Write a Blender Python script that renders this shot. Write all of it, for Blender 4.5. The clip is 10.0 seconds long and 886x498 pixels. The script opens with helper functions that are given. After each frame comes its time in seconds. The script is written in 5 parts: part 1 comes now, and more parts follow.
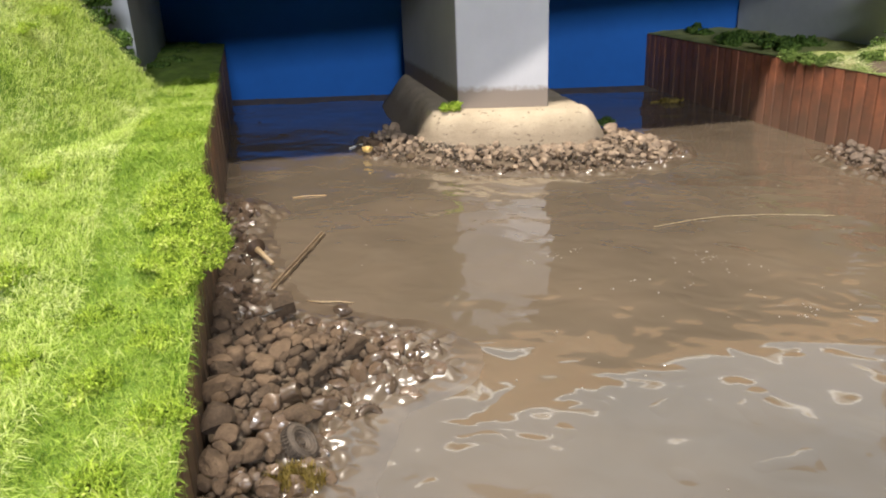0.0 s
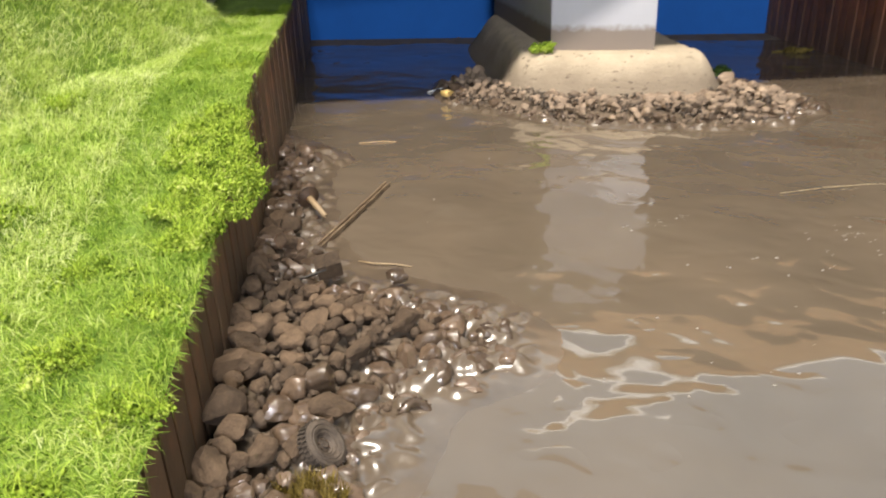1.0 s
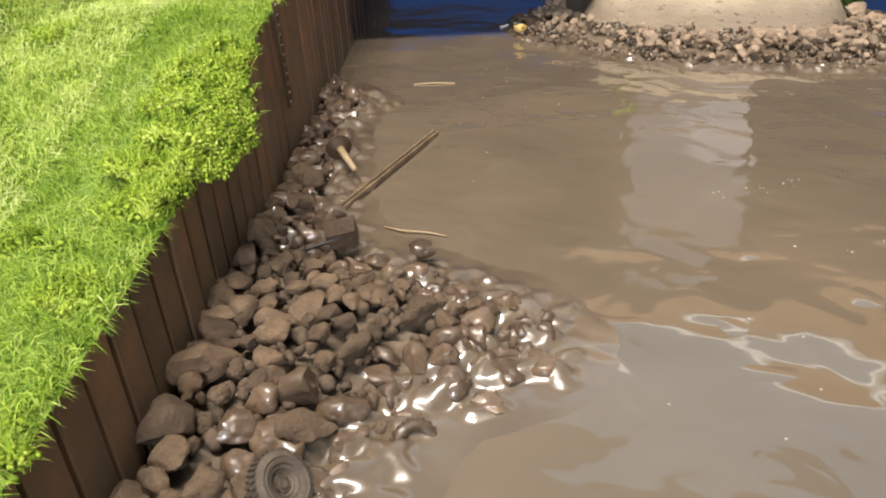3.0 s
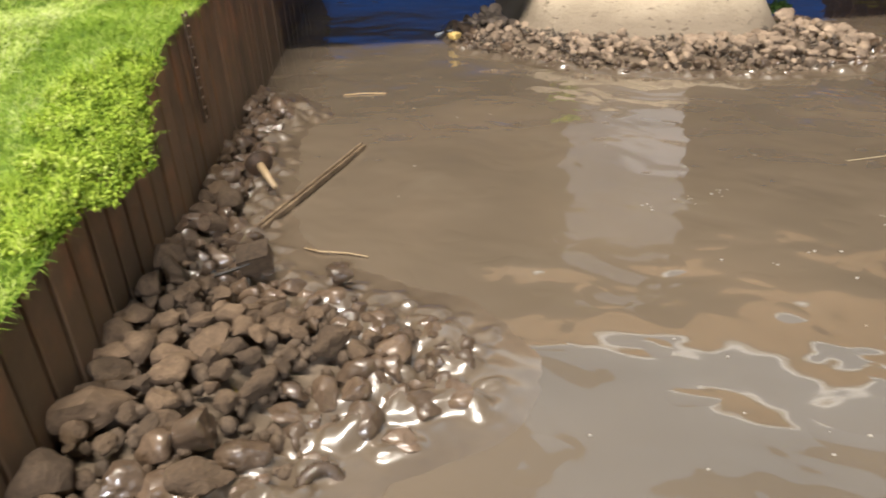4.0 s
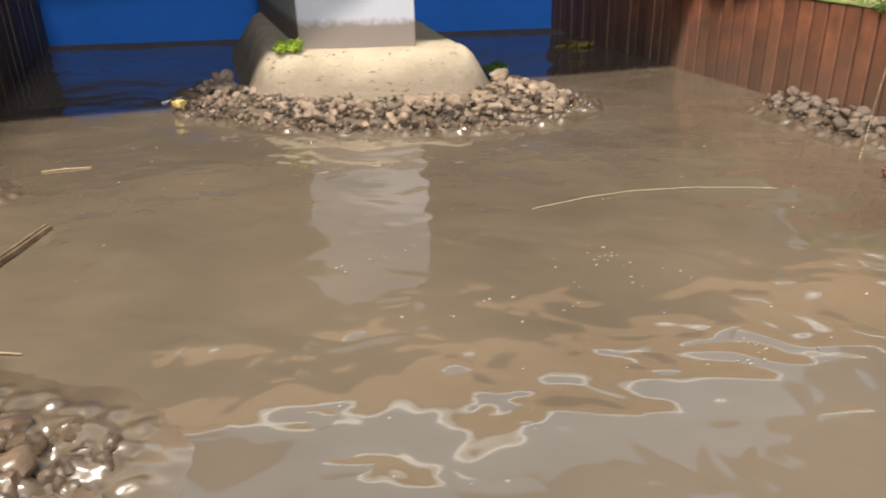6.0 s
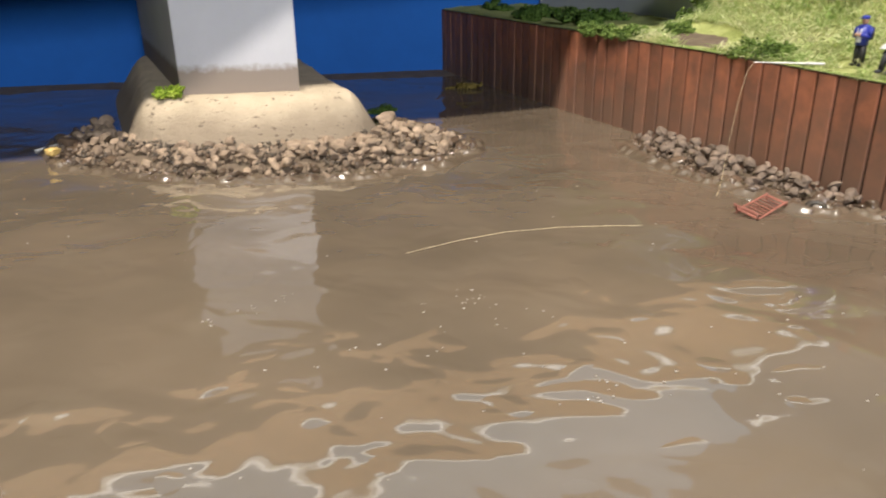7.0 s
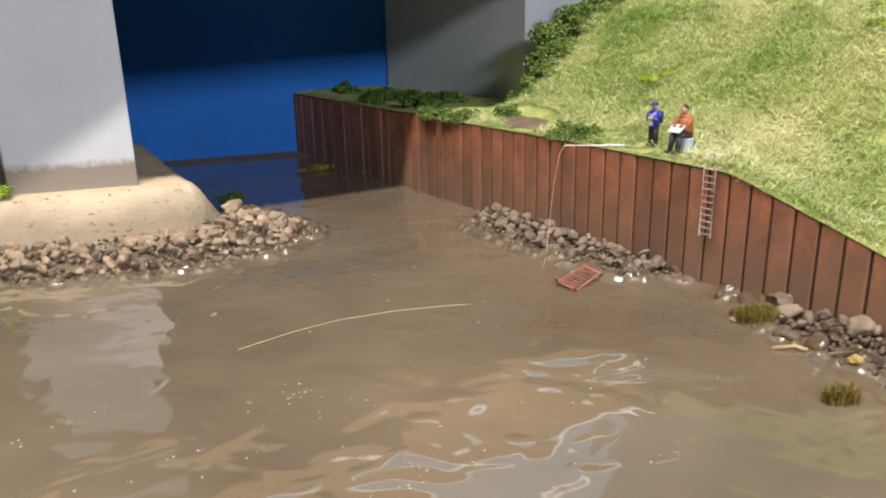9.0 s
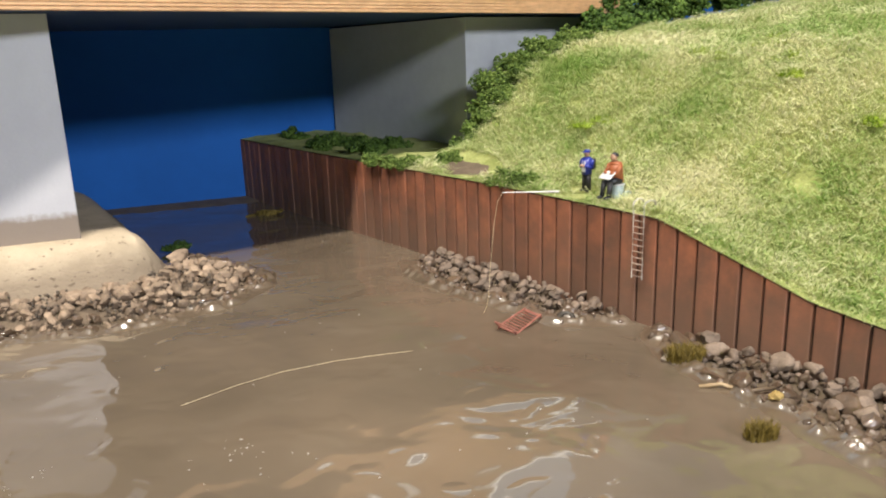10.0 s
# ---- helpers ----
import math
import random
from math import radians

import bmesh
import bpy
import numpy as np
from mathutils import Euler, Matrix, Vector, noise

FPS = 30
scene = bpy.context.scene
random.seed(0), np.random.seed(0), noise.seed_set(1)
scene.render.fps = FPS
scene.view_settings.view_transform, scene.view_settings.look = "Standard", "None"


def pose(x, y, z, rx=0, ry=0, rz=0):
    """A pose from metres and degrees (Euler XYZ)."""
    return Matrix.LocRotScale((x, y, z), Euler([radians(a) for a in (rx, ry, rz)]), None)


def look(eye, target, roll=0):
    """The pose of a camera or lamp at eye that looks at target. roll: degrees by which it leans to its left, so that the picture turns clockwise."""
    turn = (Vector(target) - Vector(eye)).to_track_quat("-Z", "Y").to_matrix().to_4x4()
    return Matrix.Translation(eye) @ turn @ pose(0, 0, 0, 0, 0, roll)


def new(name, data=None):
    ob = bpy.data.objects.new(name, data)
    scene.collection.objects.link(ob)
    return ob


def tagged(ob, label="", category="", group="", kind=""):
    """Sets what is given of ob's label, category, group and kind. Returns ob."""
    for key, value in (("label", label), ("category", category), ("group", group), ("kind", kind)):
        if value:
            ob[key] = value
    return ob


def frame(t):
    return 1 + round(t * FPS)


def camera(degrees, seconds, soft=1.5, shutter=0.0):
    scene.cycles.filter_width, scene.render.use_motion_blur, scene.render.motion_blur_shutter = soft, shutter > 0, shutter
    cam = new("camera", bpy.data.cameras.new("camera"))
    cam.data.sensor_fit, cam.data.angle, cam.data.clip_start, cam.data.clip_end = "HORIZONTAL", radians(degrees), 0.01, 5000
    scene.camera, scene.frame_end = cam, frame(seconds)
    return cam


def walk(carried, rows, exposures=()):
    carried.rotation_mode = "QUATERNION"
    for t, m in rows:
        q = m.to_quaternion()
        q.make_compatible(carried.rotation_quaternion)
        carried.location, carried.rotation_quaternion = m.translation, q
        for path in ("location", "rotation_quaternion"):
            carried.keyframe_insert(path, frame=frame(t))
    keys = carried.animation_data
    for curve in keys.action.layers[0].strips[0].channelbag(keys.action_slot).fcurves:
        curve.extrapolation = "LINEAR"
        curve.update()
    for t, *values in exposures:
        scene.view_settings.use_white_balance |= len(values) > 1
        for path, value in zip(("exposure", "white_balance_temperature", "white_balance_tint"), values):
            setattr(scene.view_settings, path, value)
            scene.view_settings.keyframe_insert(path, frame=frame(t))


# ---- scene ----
import collections

cam = camera(61.4, 10.0, soft=1.9, shutter=0.4)
MM = 0.001  # the place is a tabletop model: lengths below are in millimetres
DM = 0.1    # the camera's rows are in decimetres
PATH = [
    (0, (0.125, -0.273, 1.299), (-0.127, 1.574, 0.574), -2.4),
    (0.5, (0.106, -0.043, 1.219), (-0.226, 1.771, 0.444), -1.7),
    (1, (0.087, 0.193, 1.120), (-0.383, 1.955, 0.296), -2.3),
    (1.5, (0.126, 0.363, 1.002), (-0.451, 2.064, 0.122), -3.4),
    (2, (0.115, 0.489, 0.991), (-0.517, 2.149, 0.070), -3.5),
    (3.3, (0.113, 0.702, 0.987), (-0.578, 2.322, 0.039), -4.2),
    (3.5, (0.125, 0.730, 0.991), (-0.542, 2.362, 0.046), -3.9),
    (4, (0.165, 0.779, 0.981), (-0.409, 2.446, 0.036), -3.6),
    (4.5, (0.266, 0.832, 0.97), (-0.146, 2.55, 0.033), -2.6),
    (5, (0.36, 0.872, 0.961), (0.079, 2.634, 0.057), -2.2),
    (5.5, (0.426, 0.904, 0.944), (0.238, 2.7, 0.084), -2.0),
    (6.8, (0.596, 0.879, 1.012), (0.706, 2.723, 0.245), -0.8),
    (7, (0.629, 0.884, 1.009), (0.779, 2.734, 0.263), -0.7),
    (7.5, (0.695, 0.874, 1.017), (0.948, 2.729, 0.314), -0.8),
    (8, (0.749, 0.86, 1.051), (1.076, 2.716, 0.382), -1.2),
    (8.5, (0.797, 0.823, 1.092), (1.193, 2.68, 0.463), -1.3),
    (9, (0.826, 0.783, 1.122), (1.288, 2.638, 0.534), -1.3),
    (9.5, (0.856, 0.748, 1.17), (1.381, 2.6, 0.626), -1.5),
    (10, (0.879, 0.705, 1.203), (1.459, 2.552, 0.698), -1.8),
]
walk(cam, [(t, look(Vector(eye) * DM, Vector(target) * DM, roll)) for t, eye, target, roll in PATH])

# ---- light: a white hobby room with ceiling lamps ----
world = bpy.data.worlds.new("room_air")
world.use_nodes = True
scene.world = world
world.node_tree.nodes["Background"].inputs[0].default_value = (0.75, 0.82, 1.0, 1)
world.node_tree.nodes["Background"].inputs[1].default_value = 0.02


def strip_lamp(name, eye, target, length, width, watts, colour):
    """A long lamp that runs parallel to the bridge."""
    data = bpy.data.lights.new(name, "AREA")
    data.shape, data.size, data.size_y, data.energy, data.color = "RECTANGLE", length * MM, width * MM, watts, colour
    ob = new(name, data)
    side = Vector((0.955, 0.296, 0.0))
    back = (Vector(eye) - Vector(target)).normalized()
    side = (side - back * side.dot(back)).normalized()
    up = back.cross(side)
    m = Matrix((side, up, back)).transposed().to_4x4()
    ob.matrix_world = Matrix.Translation(Vector(eye) * MM) @ m
    return ob


strip_lamp("ceiling_lamp", (-135, -24, 1200), (60, 345, 0), 950, 60, 31.0, (1.0, 0.93, 0.82))
strip_lamp("front_lamp", (500, -1300, 720), (0, 520, 60), 360, 200, 24.0, (0.88, 0.92, 1.0))


# ---- materials ----
def material(name, build):
    m = bpy.data.materials.new(name)
    m.use_nodes = True
    nt = m.node_tree
    build(nt, nt.nodes["Principled BSDF"])
    return m


def coords(nt, shift=True):
    """Object coordinates, moved by the object's random number so that alike pieces differ."""
    tc = nt.nodes.new("ShaderNodeTexCoord")
    if not shift:
        return tc.outputs["Object"]
    info = nt.nodes.new("ShaderNodeObjectInfo")
    add = nt.nodes.new("ShaderNodeVectorMath")
    nt.links.new(tc.outputs["Object"], add.inputs[0])
    nt.links.new(info.outputs["Random"], add.inputs[1])
    return add.outputs[0]


def noise_tex(nt, vec, feature, detail=4.0, rough=0.55, stretch=None, distort=0.0):
    """Noise whose features are about that many millimetres across."""
    if stretch:
        mp = nt.nodes.new("ShaderNodeMapping")
        mp.inputs["Scale"].default_value = stretch
        nt.links.new(vec, mp.inputs[0])
        vec = mp.outputs[0]
    n = nt.nodes.new("ShaderNodeTexNoise")
    n.inputs["Scale"].default_value = 1.0 / (feature * MM)
    n.inputs["Detail"].default_value = detail
    n.inputs["Roughness"].default_value = rough
    n.inputs["Distortion"].default_value = distort
    nt.links.new(vec, n.inputs["Vector"])
    return n.outputs[0]


def ramp(nt, fac, stops):
    r = nt.nodes.new("ShaderNodeValToRGB")
    while len(r.color_ramp.elements) < len(stops):
        r.color_ramp.elements.new(0.5)
    for e, (p, c) in zip(r.color_ramp.elements, stops):
        e.position, e.color = p, (*c, 1) if len(c) == 3 else c
    nt.links.new(fac, r.inputs[0])
    return r.outputs[0]


def mix(nt, fac, a, b, kind="MIX"):
    m = nt.nodes.new("ShaderNodeMix")
    m.data_type, m.blend_type = "RGBA", kind
    for sock, val in ((m.inputs[0], fac), (m.inputs[6], a), (m.inputs[7], b)):
        if hasattr(val, "is_linked"):
            nt.links.new(val, sock)
        elif isinstance(val, (tuple, list)):
            sock.default_value = (*val, 1)
        else:
            sock.default_value = val
    return m.outputs[2]


def bump(nt, bsdf, height, mm, strength=1.0, below=None):
    b = nt.nodes.new("ShaderNodeBump")
    b.inputs["Strength"].default_value = strength
    b.inputs["Distance"].default_value = mm * MM
    nt.links.new(height, b.inputs["Height"])
    if below:
        nt.links.new(below, b.inputs["Normal"])
    nt.links.new(b.outputs[0], bsdf.inputs["Normal"])
    return b.outputs[0]


def grained(name, dark, light, feature, rough, relief, speck=None, random=0.25, metal=0.0, stretch=None, coat=0.0, contrast=0.45):
    """A surface of two tones with grain at two scales, fine relief, and a tint that differs from piece to piece."""
    def build(nt, bsdf):
        vec = coords(nt)
        big = noise_tex(nt, vec, feature, 3, 0.6, stretch)
        fine = noise_tex(nt, vec, feature * 0.12, 4, 0.65, stretch)
        col = ramp(nt, big, [(0.3, dark), (0.7, light)])
        col = mix(nt, contrast, col, ramp(nt, fine, [(0.3, (0.35, 0.35, 0.35)), (0.72, (1.25, 1.25, 1.25))]), "MULTIPLY")
        if speck:
            sp = noise_tex(nt, vec, feature * 0.06, 2, 0.5)
            col = mix(nt, ramp(nt, sp, [(0.66, (0, 0, 0)), (0.72, (1, 1, 1))]), col, speck)
        info = nt.nodes.new("ShaderNodeObjectInfo")
        tint = ramp(nt, info.outputs["Random"], [(0.0, (1 - random,) * 3), (1.0, (1 + random,) * 3)])
        col = mix(nt, 1.0, col, tint, "MULTIPLY")
        nt.links.new(col, bsdf.inputs["Base Color"])
        bsdf.inputs["Roughness"].default_value = rough
        bsdf.inputs["Metallic"].default_value = metal
        bsdf.inputs["Coat Weight"].default_value = coat
        bsdf.inputs["Coat Roughness"].default_value = 0.08
        b = bump(nt, bsdf, big, relief * 2)
        bump(nt, bsdf, fine, relief, below=b)
    return material(name, build)


def fibres_mat(name, stops, gloss=0.55, patch_mm=24, spread=0.75, gain=1.9, through_light=0.25):
    """Dyed fibres or foam crumbs: every one has its own tone."""
    def build(nt, bsdf):
        geo = nt.nodes.new("ShaderNodeNewGeometry")
        vec = coords(nt, False)
        patch = noise_tex(nt, vec, patch_mm, 4, 0.65)
        tone = nt.nodes.new("ShaderNodeMath")
        tone.operation = "MULTIPLY_ADD"
        nt.links.new(patch, tone.inputs[0])
        tone.inputs[1].default_value = gain
        sub = nt.nodes.new("ShaderNodeMath")
        sub.operation = "MULTIPLY_ADD"
        nt.links.new(geo.outputs["Random Per Island"], sub.inputs[0])
        sub.inputs[1].default_value, sub.inputs[2].default_value = spread, 0.5 - 0.5 * (gain + spread)
        nt.links.new(sub.outputs[0], tone.inputs[2])
        col = ramp(nt, tone.outputs[0], stops)
        nt.links.new(col, bsdf.inputs["Base Color"])
        bsdf.inputs["Roughness"].default_value = gloss
        bsdf.inputs["Specular IOR Level"].default_value = 0.3
        out = nt.nodes["Material Output"]
        trans = nt.nodes.new("ShaderNodeBsdfTranslucent")
        nt.links.new(col, trans.inputs[0])
        ms = nt.nodes.new("ShaderNodeMixShader")
        ms.inputs[0].default_value = through_light
        nt.links.new(bsdf.outputs[0], ms.inputs[1])
        nt.links.new(trans.outputs[0], ms.inputs[2])
        nt.links.new(ms.outputs[0], out.inputs[0])
    return material(name, build)


def water_build(nt, bsdf):
    """Cast murky resin: silt clouds below, a glossy face with slow folds and small dimples."""
    vec = coords(nt, False)
    cloud = noise_tex(nt, vec, 90, 3, 0.5, distort=0.3)
    veil = noise_tex(nt, vec, 36, 3, 0.5, distort=0.5)
    col = ramp(nt, cloud, [(0.3, (0.121, 0.093, 0.065)), (0.5, (0.149, 0.114, 0.080)), (0.72, (0.181, 0.135, 0.093))])
    col = mix(nt, ramp(nt, veil, [(0.56, (0, 0, 0)), (0.72, (0.22, 0.22, 0.22))]), col, (0.21, 0.17, 0.125))
    nt.links.new(col, bsdf.inputs["Base Color"])
    bsdf.inputs["Roughness"].default_value = 0.04
    bsdf.inputs["IOR"].default_value = 1.82
    turned = nt.nodes.new("ShaderNodeMapping")
    turned.inputs["Rotation"].default_value = (0, 0, 0.25)
    nt.links.new(vec, turned.inputs[0])
    swell = noise_tex(nt, turned.outputs[0], 80, 0, 0.4)
    fold = noise_tex(nt, turned.outputs[0], 27, 1.7, 0.5, (0.9, 1.0, 1.0), distort=0.35)
    dimple = noise_tex(nt, turned.outputs[0], 13, 0, 0.5)
    b = bump(nt, bsdf, swell, 3.0)
    b = bump(nt, bsdf, fold, 1.9, below=b)
    bump(nt, bsdf, ramp(nt, dimple, [(0.66, (0, 0, 0)), (0.82, (1, 1, 1))]), 0.2, below=b)


def pile_build(nt, bsdf, dark, mid, bright, silted):
    """Rusted sheet metal: red oxide above, silt-grey towards the old waterline, streaks of grime."""
    vec = coords(nt)
    big = noise_tex(nt, vec, 16, 4, 0.65)
    streak = noise_tex(nt, vec, 7, 4, 0.6, (1.0, 1.0, 0.12))
    fine = noise_tex(nt, vec, 1.2, 3, 0.6)
    col = ramp(nt, big, [(0.3, dark), (0.52, mid), (0.75, bright)])
    col = mix(nt, ramp(nt, streak, [(0.5, (0, 0, 0)), (0.75, (0.55, 0.55, 0.55))]), col, dark)
    tc = nt.nodes.new("ShaderNodeTexCoord")
    sep = nt.nodes.new("ShaderNodeSeparateXYZ")
    nt.links.new(tc.outputs["Object"], sep.inputs[0])
    jag = nt.nodes.new("ShaderNodeMath")
    jag.operation = "MULTIPLY_ADD"
    nt.links.new(big, jag.inputs[0])
    jag.inputs[1].default_value = 0.02
    nt.links.new(sep.outputs[2], jag.inputs[2])
    silt = ramp(nt, jag.outputs[0], [(0.0, (1, 1, 1)), (1.0, (0, 0, 0))])
    scale = nt.nodes.new("ShaderNodeMapRange")
    scale.inputs["From Min"].default_value, scale.inputs["From Max"].default_value = 0.016, 0.052
    nt.links.new(jag.outputs[0], scale.inputs[0])
    silt = ramp(nt, scale.outputs[0], [(0.0, (0.85, 0.85, 0.85)), (1.0, (0, 0, 0))])
    col = mix(nt, silt, col, silted)
    info = nt.nodes.new("ShaderNodeObjectInfo")
    tint = ramp(nt, info.outputs["Random"], [(0.0, (0.8, 0.8, 0.8)), (1.0, (1.15, 1.12, 1.1))])
    col = mix(nt, 1.0, col, tint, "MULTIPLY")
    nt.links.new(col, bsdf.inputs["Base Color"])
    bsdf.inputs["Roughness"].default_value = 0.62
    bump(nt, bsdf, fine, 0.12)


def plaster_build(nt, bsdf):
    """White painted pier with a silt stain that climbs from its foot."""
    vec = coords(nt, False)
    big = noise_tex(nt, vec, 40, 4, 0.6)
    fine = noise_tex(nt, vec, 2.0, 4, 0.7)
    col = ramp(nt, big, [(0.3, (0.47, 0.47, 0.515)), (0.7, (0.535, 0.535, 0.58))])
    tc = nt.nodes.new("ShaderNodeTexCoord")
    sep = nt.nodes.new("ShaderNodeSeparateXYZ")
    nt.links.new(tc.outputs["Object"], sep.inputs[0])
    jag = nt.nodes.new("ShaderNodeMath")
    jag.operation = "MULTIPLY_ADD"
    nt.links.new(noise_tex(nt, vec, 5, 4, 0.7), jag.inputs[0])
    jag.inputs[1].default_value = 0.008
    nt.links.new(sep.outputs[2], jag.inputs[2])
    rng = nt.nodes.new("ShaderNodeMapRange")
    rng.inputs["From Min"].default_value, rng.inputs["From Max"].default_value = 0.0165, 0.0205
    nt.links.new(jag.outputs[0], rng.inputs[0])
    col = mix(nt, ramp(nt, rng.outputs[0], [(0.0, (0.85, 0.85, 0.85)), (1.0, (0, 0, 0))]), col, (0.21, 0.155, 0.11))
    nt.links.new(col, bsdf.inputs["Base Color"])
    bsdf.inputs["Roughness"].default_value = 0.75
    bump(nt, bsdf, fine, 0.15)


def footing_build(nt, bsdf):
    """Rough cast concrete, pitted and sandy, silt-brown towards the water."""
    vec = coords(nt, False)
    big = noise_tex(nt, vec, 25, 4, 0.6)
    fine = noise_tex(nt, vec, 2.2, 5, 0.75, (0.6, 1, 1))
    pits = noise_tex(nt, vec, 2.6, 3, 0.6, (0.6, 1, 1))
    col = ramp(nt, big, [(0.3, (0.48, 0.385, 0.27)), (0.7, (0.64, 0.52, 0.375))])
    tc = nt.nodes.new("ShaderNodeTexCoord")
    sep = nt.nodes.new("ShaderNodeSeparateXYZ")
    nt.links.new(tc.outputs["Object"], sep.inputs[0])
    jag = nt.nodes.new("ShaderNodeMath")
    jag.operation = "MULTIPLY_ADD"
    nt.links.new(big, jag.inputs[0])
    jag.inputs[1].default_value = 0.012
    nt.links.new(sep.outputs[2], jag.inputs[2])
    rng = nt.nodes.new("ShaderNodeMapRange")
    rng.inputs["From Min"].default_value, rng.inputs["From Max"].default_value = 0.018, 0.033
    nt.links.new(jag.outputs[0], rng.inputs[0])
    col = mix(nt, ramp(nt, rng.outputs[0], [(0.0, (0.8, 0.8, 0.8)), (1.0, (0, 0, 0))]), col, (0.235, 0.18, 0.13))
    col = mix(nt, ramp(nt, pits, [(0.32, (0.75, 0.75, 0.75)), (0.375, (0, 0, 0))]), col, (0.12, 0.085, 0.06))
    nt.links.new(col, bsdf.inputs["Base Color"])
    bsdf.inputs["Roughness"].default_value = 0.85
    b = bump(nt, bsdf, big, 1.5)
    bump(nt, bsdf, fine, 1.3, below=b)


MUD_WATER = material("murky_resin_water", water_build)
RUST_RED = material("rust_red_sheet_pile", lambda nt, b: pile_build(nt, b, (0.16, 0.075, 0.048), (0.28, 0.108, 0.061), (0.43, 0.155, 0.08), (0.185, 0.11, 0.076)))
RUST_BROWN = material("rust_brown_sheet_pile", lambda nt, b: pile_build(nt, b, (0.12, 0.078, 0.048), (0.20, 0.118, 0.068), (0.33, 0.145, 0.07), (0.135, 0.094, 0.06)))
GROOVE = grained("grimy_groove_rust", (0.018, 0.008, 0.005), (0.04, 0.016, 0.009), 8, 0.8, 0.1)
PLASTER = material("white_painted_plaster", plaster_build)
CONCRETE = material("sandy_cast_concrete", footing_build)
ABUTMENT = grained("pale_grey_painted_board", (0.50, 0.51, 0.55), (0.58, 0.59, 0.62), 60, 0.7, 0.04, random=0.0, contrast=0.08)
# Navy colour stands in for the deep shade under the deck.
SOFFIT = grained("navy_shade_board", (0.03, 0.07, 0.16), (0.04, 0.085, 0.19), 80, 0.8, 0.03, random=0.0, contrast=0.1)
BLUE = grained("saturated_blue_board", (0.005, 0.103, 0.41), (0.007, 0.12, 0.47), 90, 0.85, 0.02, random=0.0, contrast=0.08)
WOOD = grained("ribbed_pale_wood", (0.60, 0.35, 0.175), (0.74, 0.46, 0.25), 18, 0.6, 0.1, random=0.0, stretch=(0.1, 1, 1))
CREAM = grained("cream_painted_rail", (0.82, 0.80, 0.75), (0.88, 0.86, 0.82), 20, 0.5, 0.05)
SOIL = grained("brown_silt", (0.12, 0.087, 0.058), (0.20, 0.147, 0.10), 12, 0.8, 0.12, random=0.0)
STONE = grained("dusty_brown_stone", (0.085, 0.053, 0.031), (0.175, 0.114, 0.068), 1.4, 0.9, 0.42, random=0.35)
STONE_WET = grained("wet_brown_stone", (0.09, 0.058, 0.037), (0.17, 0.115, 0.076), 1.6, 0.3, 0.12, random=0.3, coat=0.7)
STONE_PALE = grained("pale_sandy_stone", (0.22, 0.155, 0.105), (0.41, 0.30, 0.21), 1.4, 0.8, 0.2, random=0.35)
STONE_TAN = grained("tan_dusty_stone", (0.14, 0.10, 0.072), (0.26, 0.19, 0.14), 1.4, 0.75, 0.2, random=0.3)
STONE_YELLOW = grained("yellow_ochre_stone", (0.50, 0.33, 0.10), (0.62, 0.44, 0.16), 4, 0.7, 0.2)
STONE_LOOSE = grained("loose_brown_gravel", (0.07, 0.046, 0.028), (0.15, 0.10, 0.062), 7, 0.8, 0.5, random=0.0)
GRIT = grained("dark_grit", (0.06, 0.046, 0.036), (0.15, 0.115, 0.085), 3, 0.8, 0.2)
TURF_L = grained("green_turf_base", (0.12, 0.21, 0.02), (0.26, 0.38, 0.06), 14, 0.9, 0.8, random=0.0)
TURF_R = grained("straw_green_turf_base", (0.26, 0.30, 0.08), (0.44, 0.46, 0.17), 14, 0.9, 0.8, random=0.0)
GRASS_L = fibres_mat("bright_static_grass", [(0.1, (0.10, 0.19, 0.012)), (0.4, (0.25, 0.39, 0.032)), (0.75, (0.45, 0.56, 0.105)), (1.0, (0.66, 0.70, 0.30))])
GRASS_R = fibres_mat("straw_static_grass", [(0.0, (0.24, 0.38, 0.08)), (0.3, (0.47, 0.56, 0.22)), (0.6, (0.69, 0.69, 0.38)), (1.0, (0.82, 0.79, 0.54))], patch_mm=75, spread=0.8, gain=2.6, through_light=0.3)
# Pale straw tone, raised further in place of light the lamps don't give.
GRASS_HILL = fibres_mat("brightened_hill_static_grass", [(0.0, (0.42, 0.56, 0.10)), (0.35, (0.63, 0.75, 0.20)), (0.65, (0.76, 0.82, 0.34)), (1.0, (0.84, 0.86, 0.50))], patch_mm=30, spread=0.6, through_light=0.45)
GRASS_OLIVE = fibres_mat("olive_dry_grass", [(0.1, (0.13, 0.095, 0.02)), (0.6, (0.25, 0.18, 0.04)), (1.0, (0.36, 0.27, 0.08))])
FOAM = fibres_mat("green_foam_foliage", [(0.0, (0.10, 0.17, 0.012)), (0.4, (0.30, 0.43, 0.035)), (0.75, (0.50, 0.62, 0.08)), (1.0, (0.66, 0.72, 0.2))])
FOAM_MID = fibres_mat("mid_green_foam_foliage", [(0.1, (0.06, 0.105, 0.02)), (0.5, (0.15, 0.23, 0.045)), (1.0, (0.30, 0.39, 0.10))])
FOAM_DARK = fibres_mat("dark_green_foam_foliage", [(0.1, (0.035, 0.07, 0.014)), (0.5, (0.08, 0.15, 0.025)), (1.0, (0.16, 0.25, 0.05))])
RESIN = grained("glossy_silt_resin", (0.115, 0.083, 0.055), (0.165, 0.122, 0.082), 14, 0.3, 0.0, random=0.0, coat=0.7, contrast=0.1)
RESIN.node_tree.nodes["Principled BSDF"].inputs["IOR"].default_value = 1.8
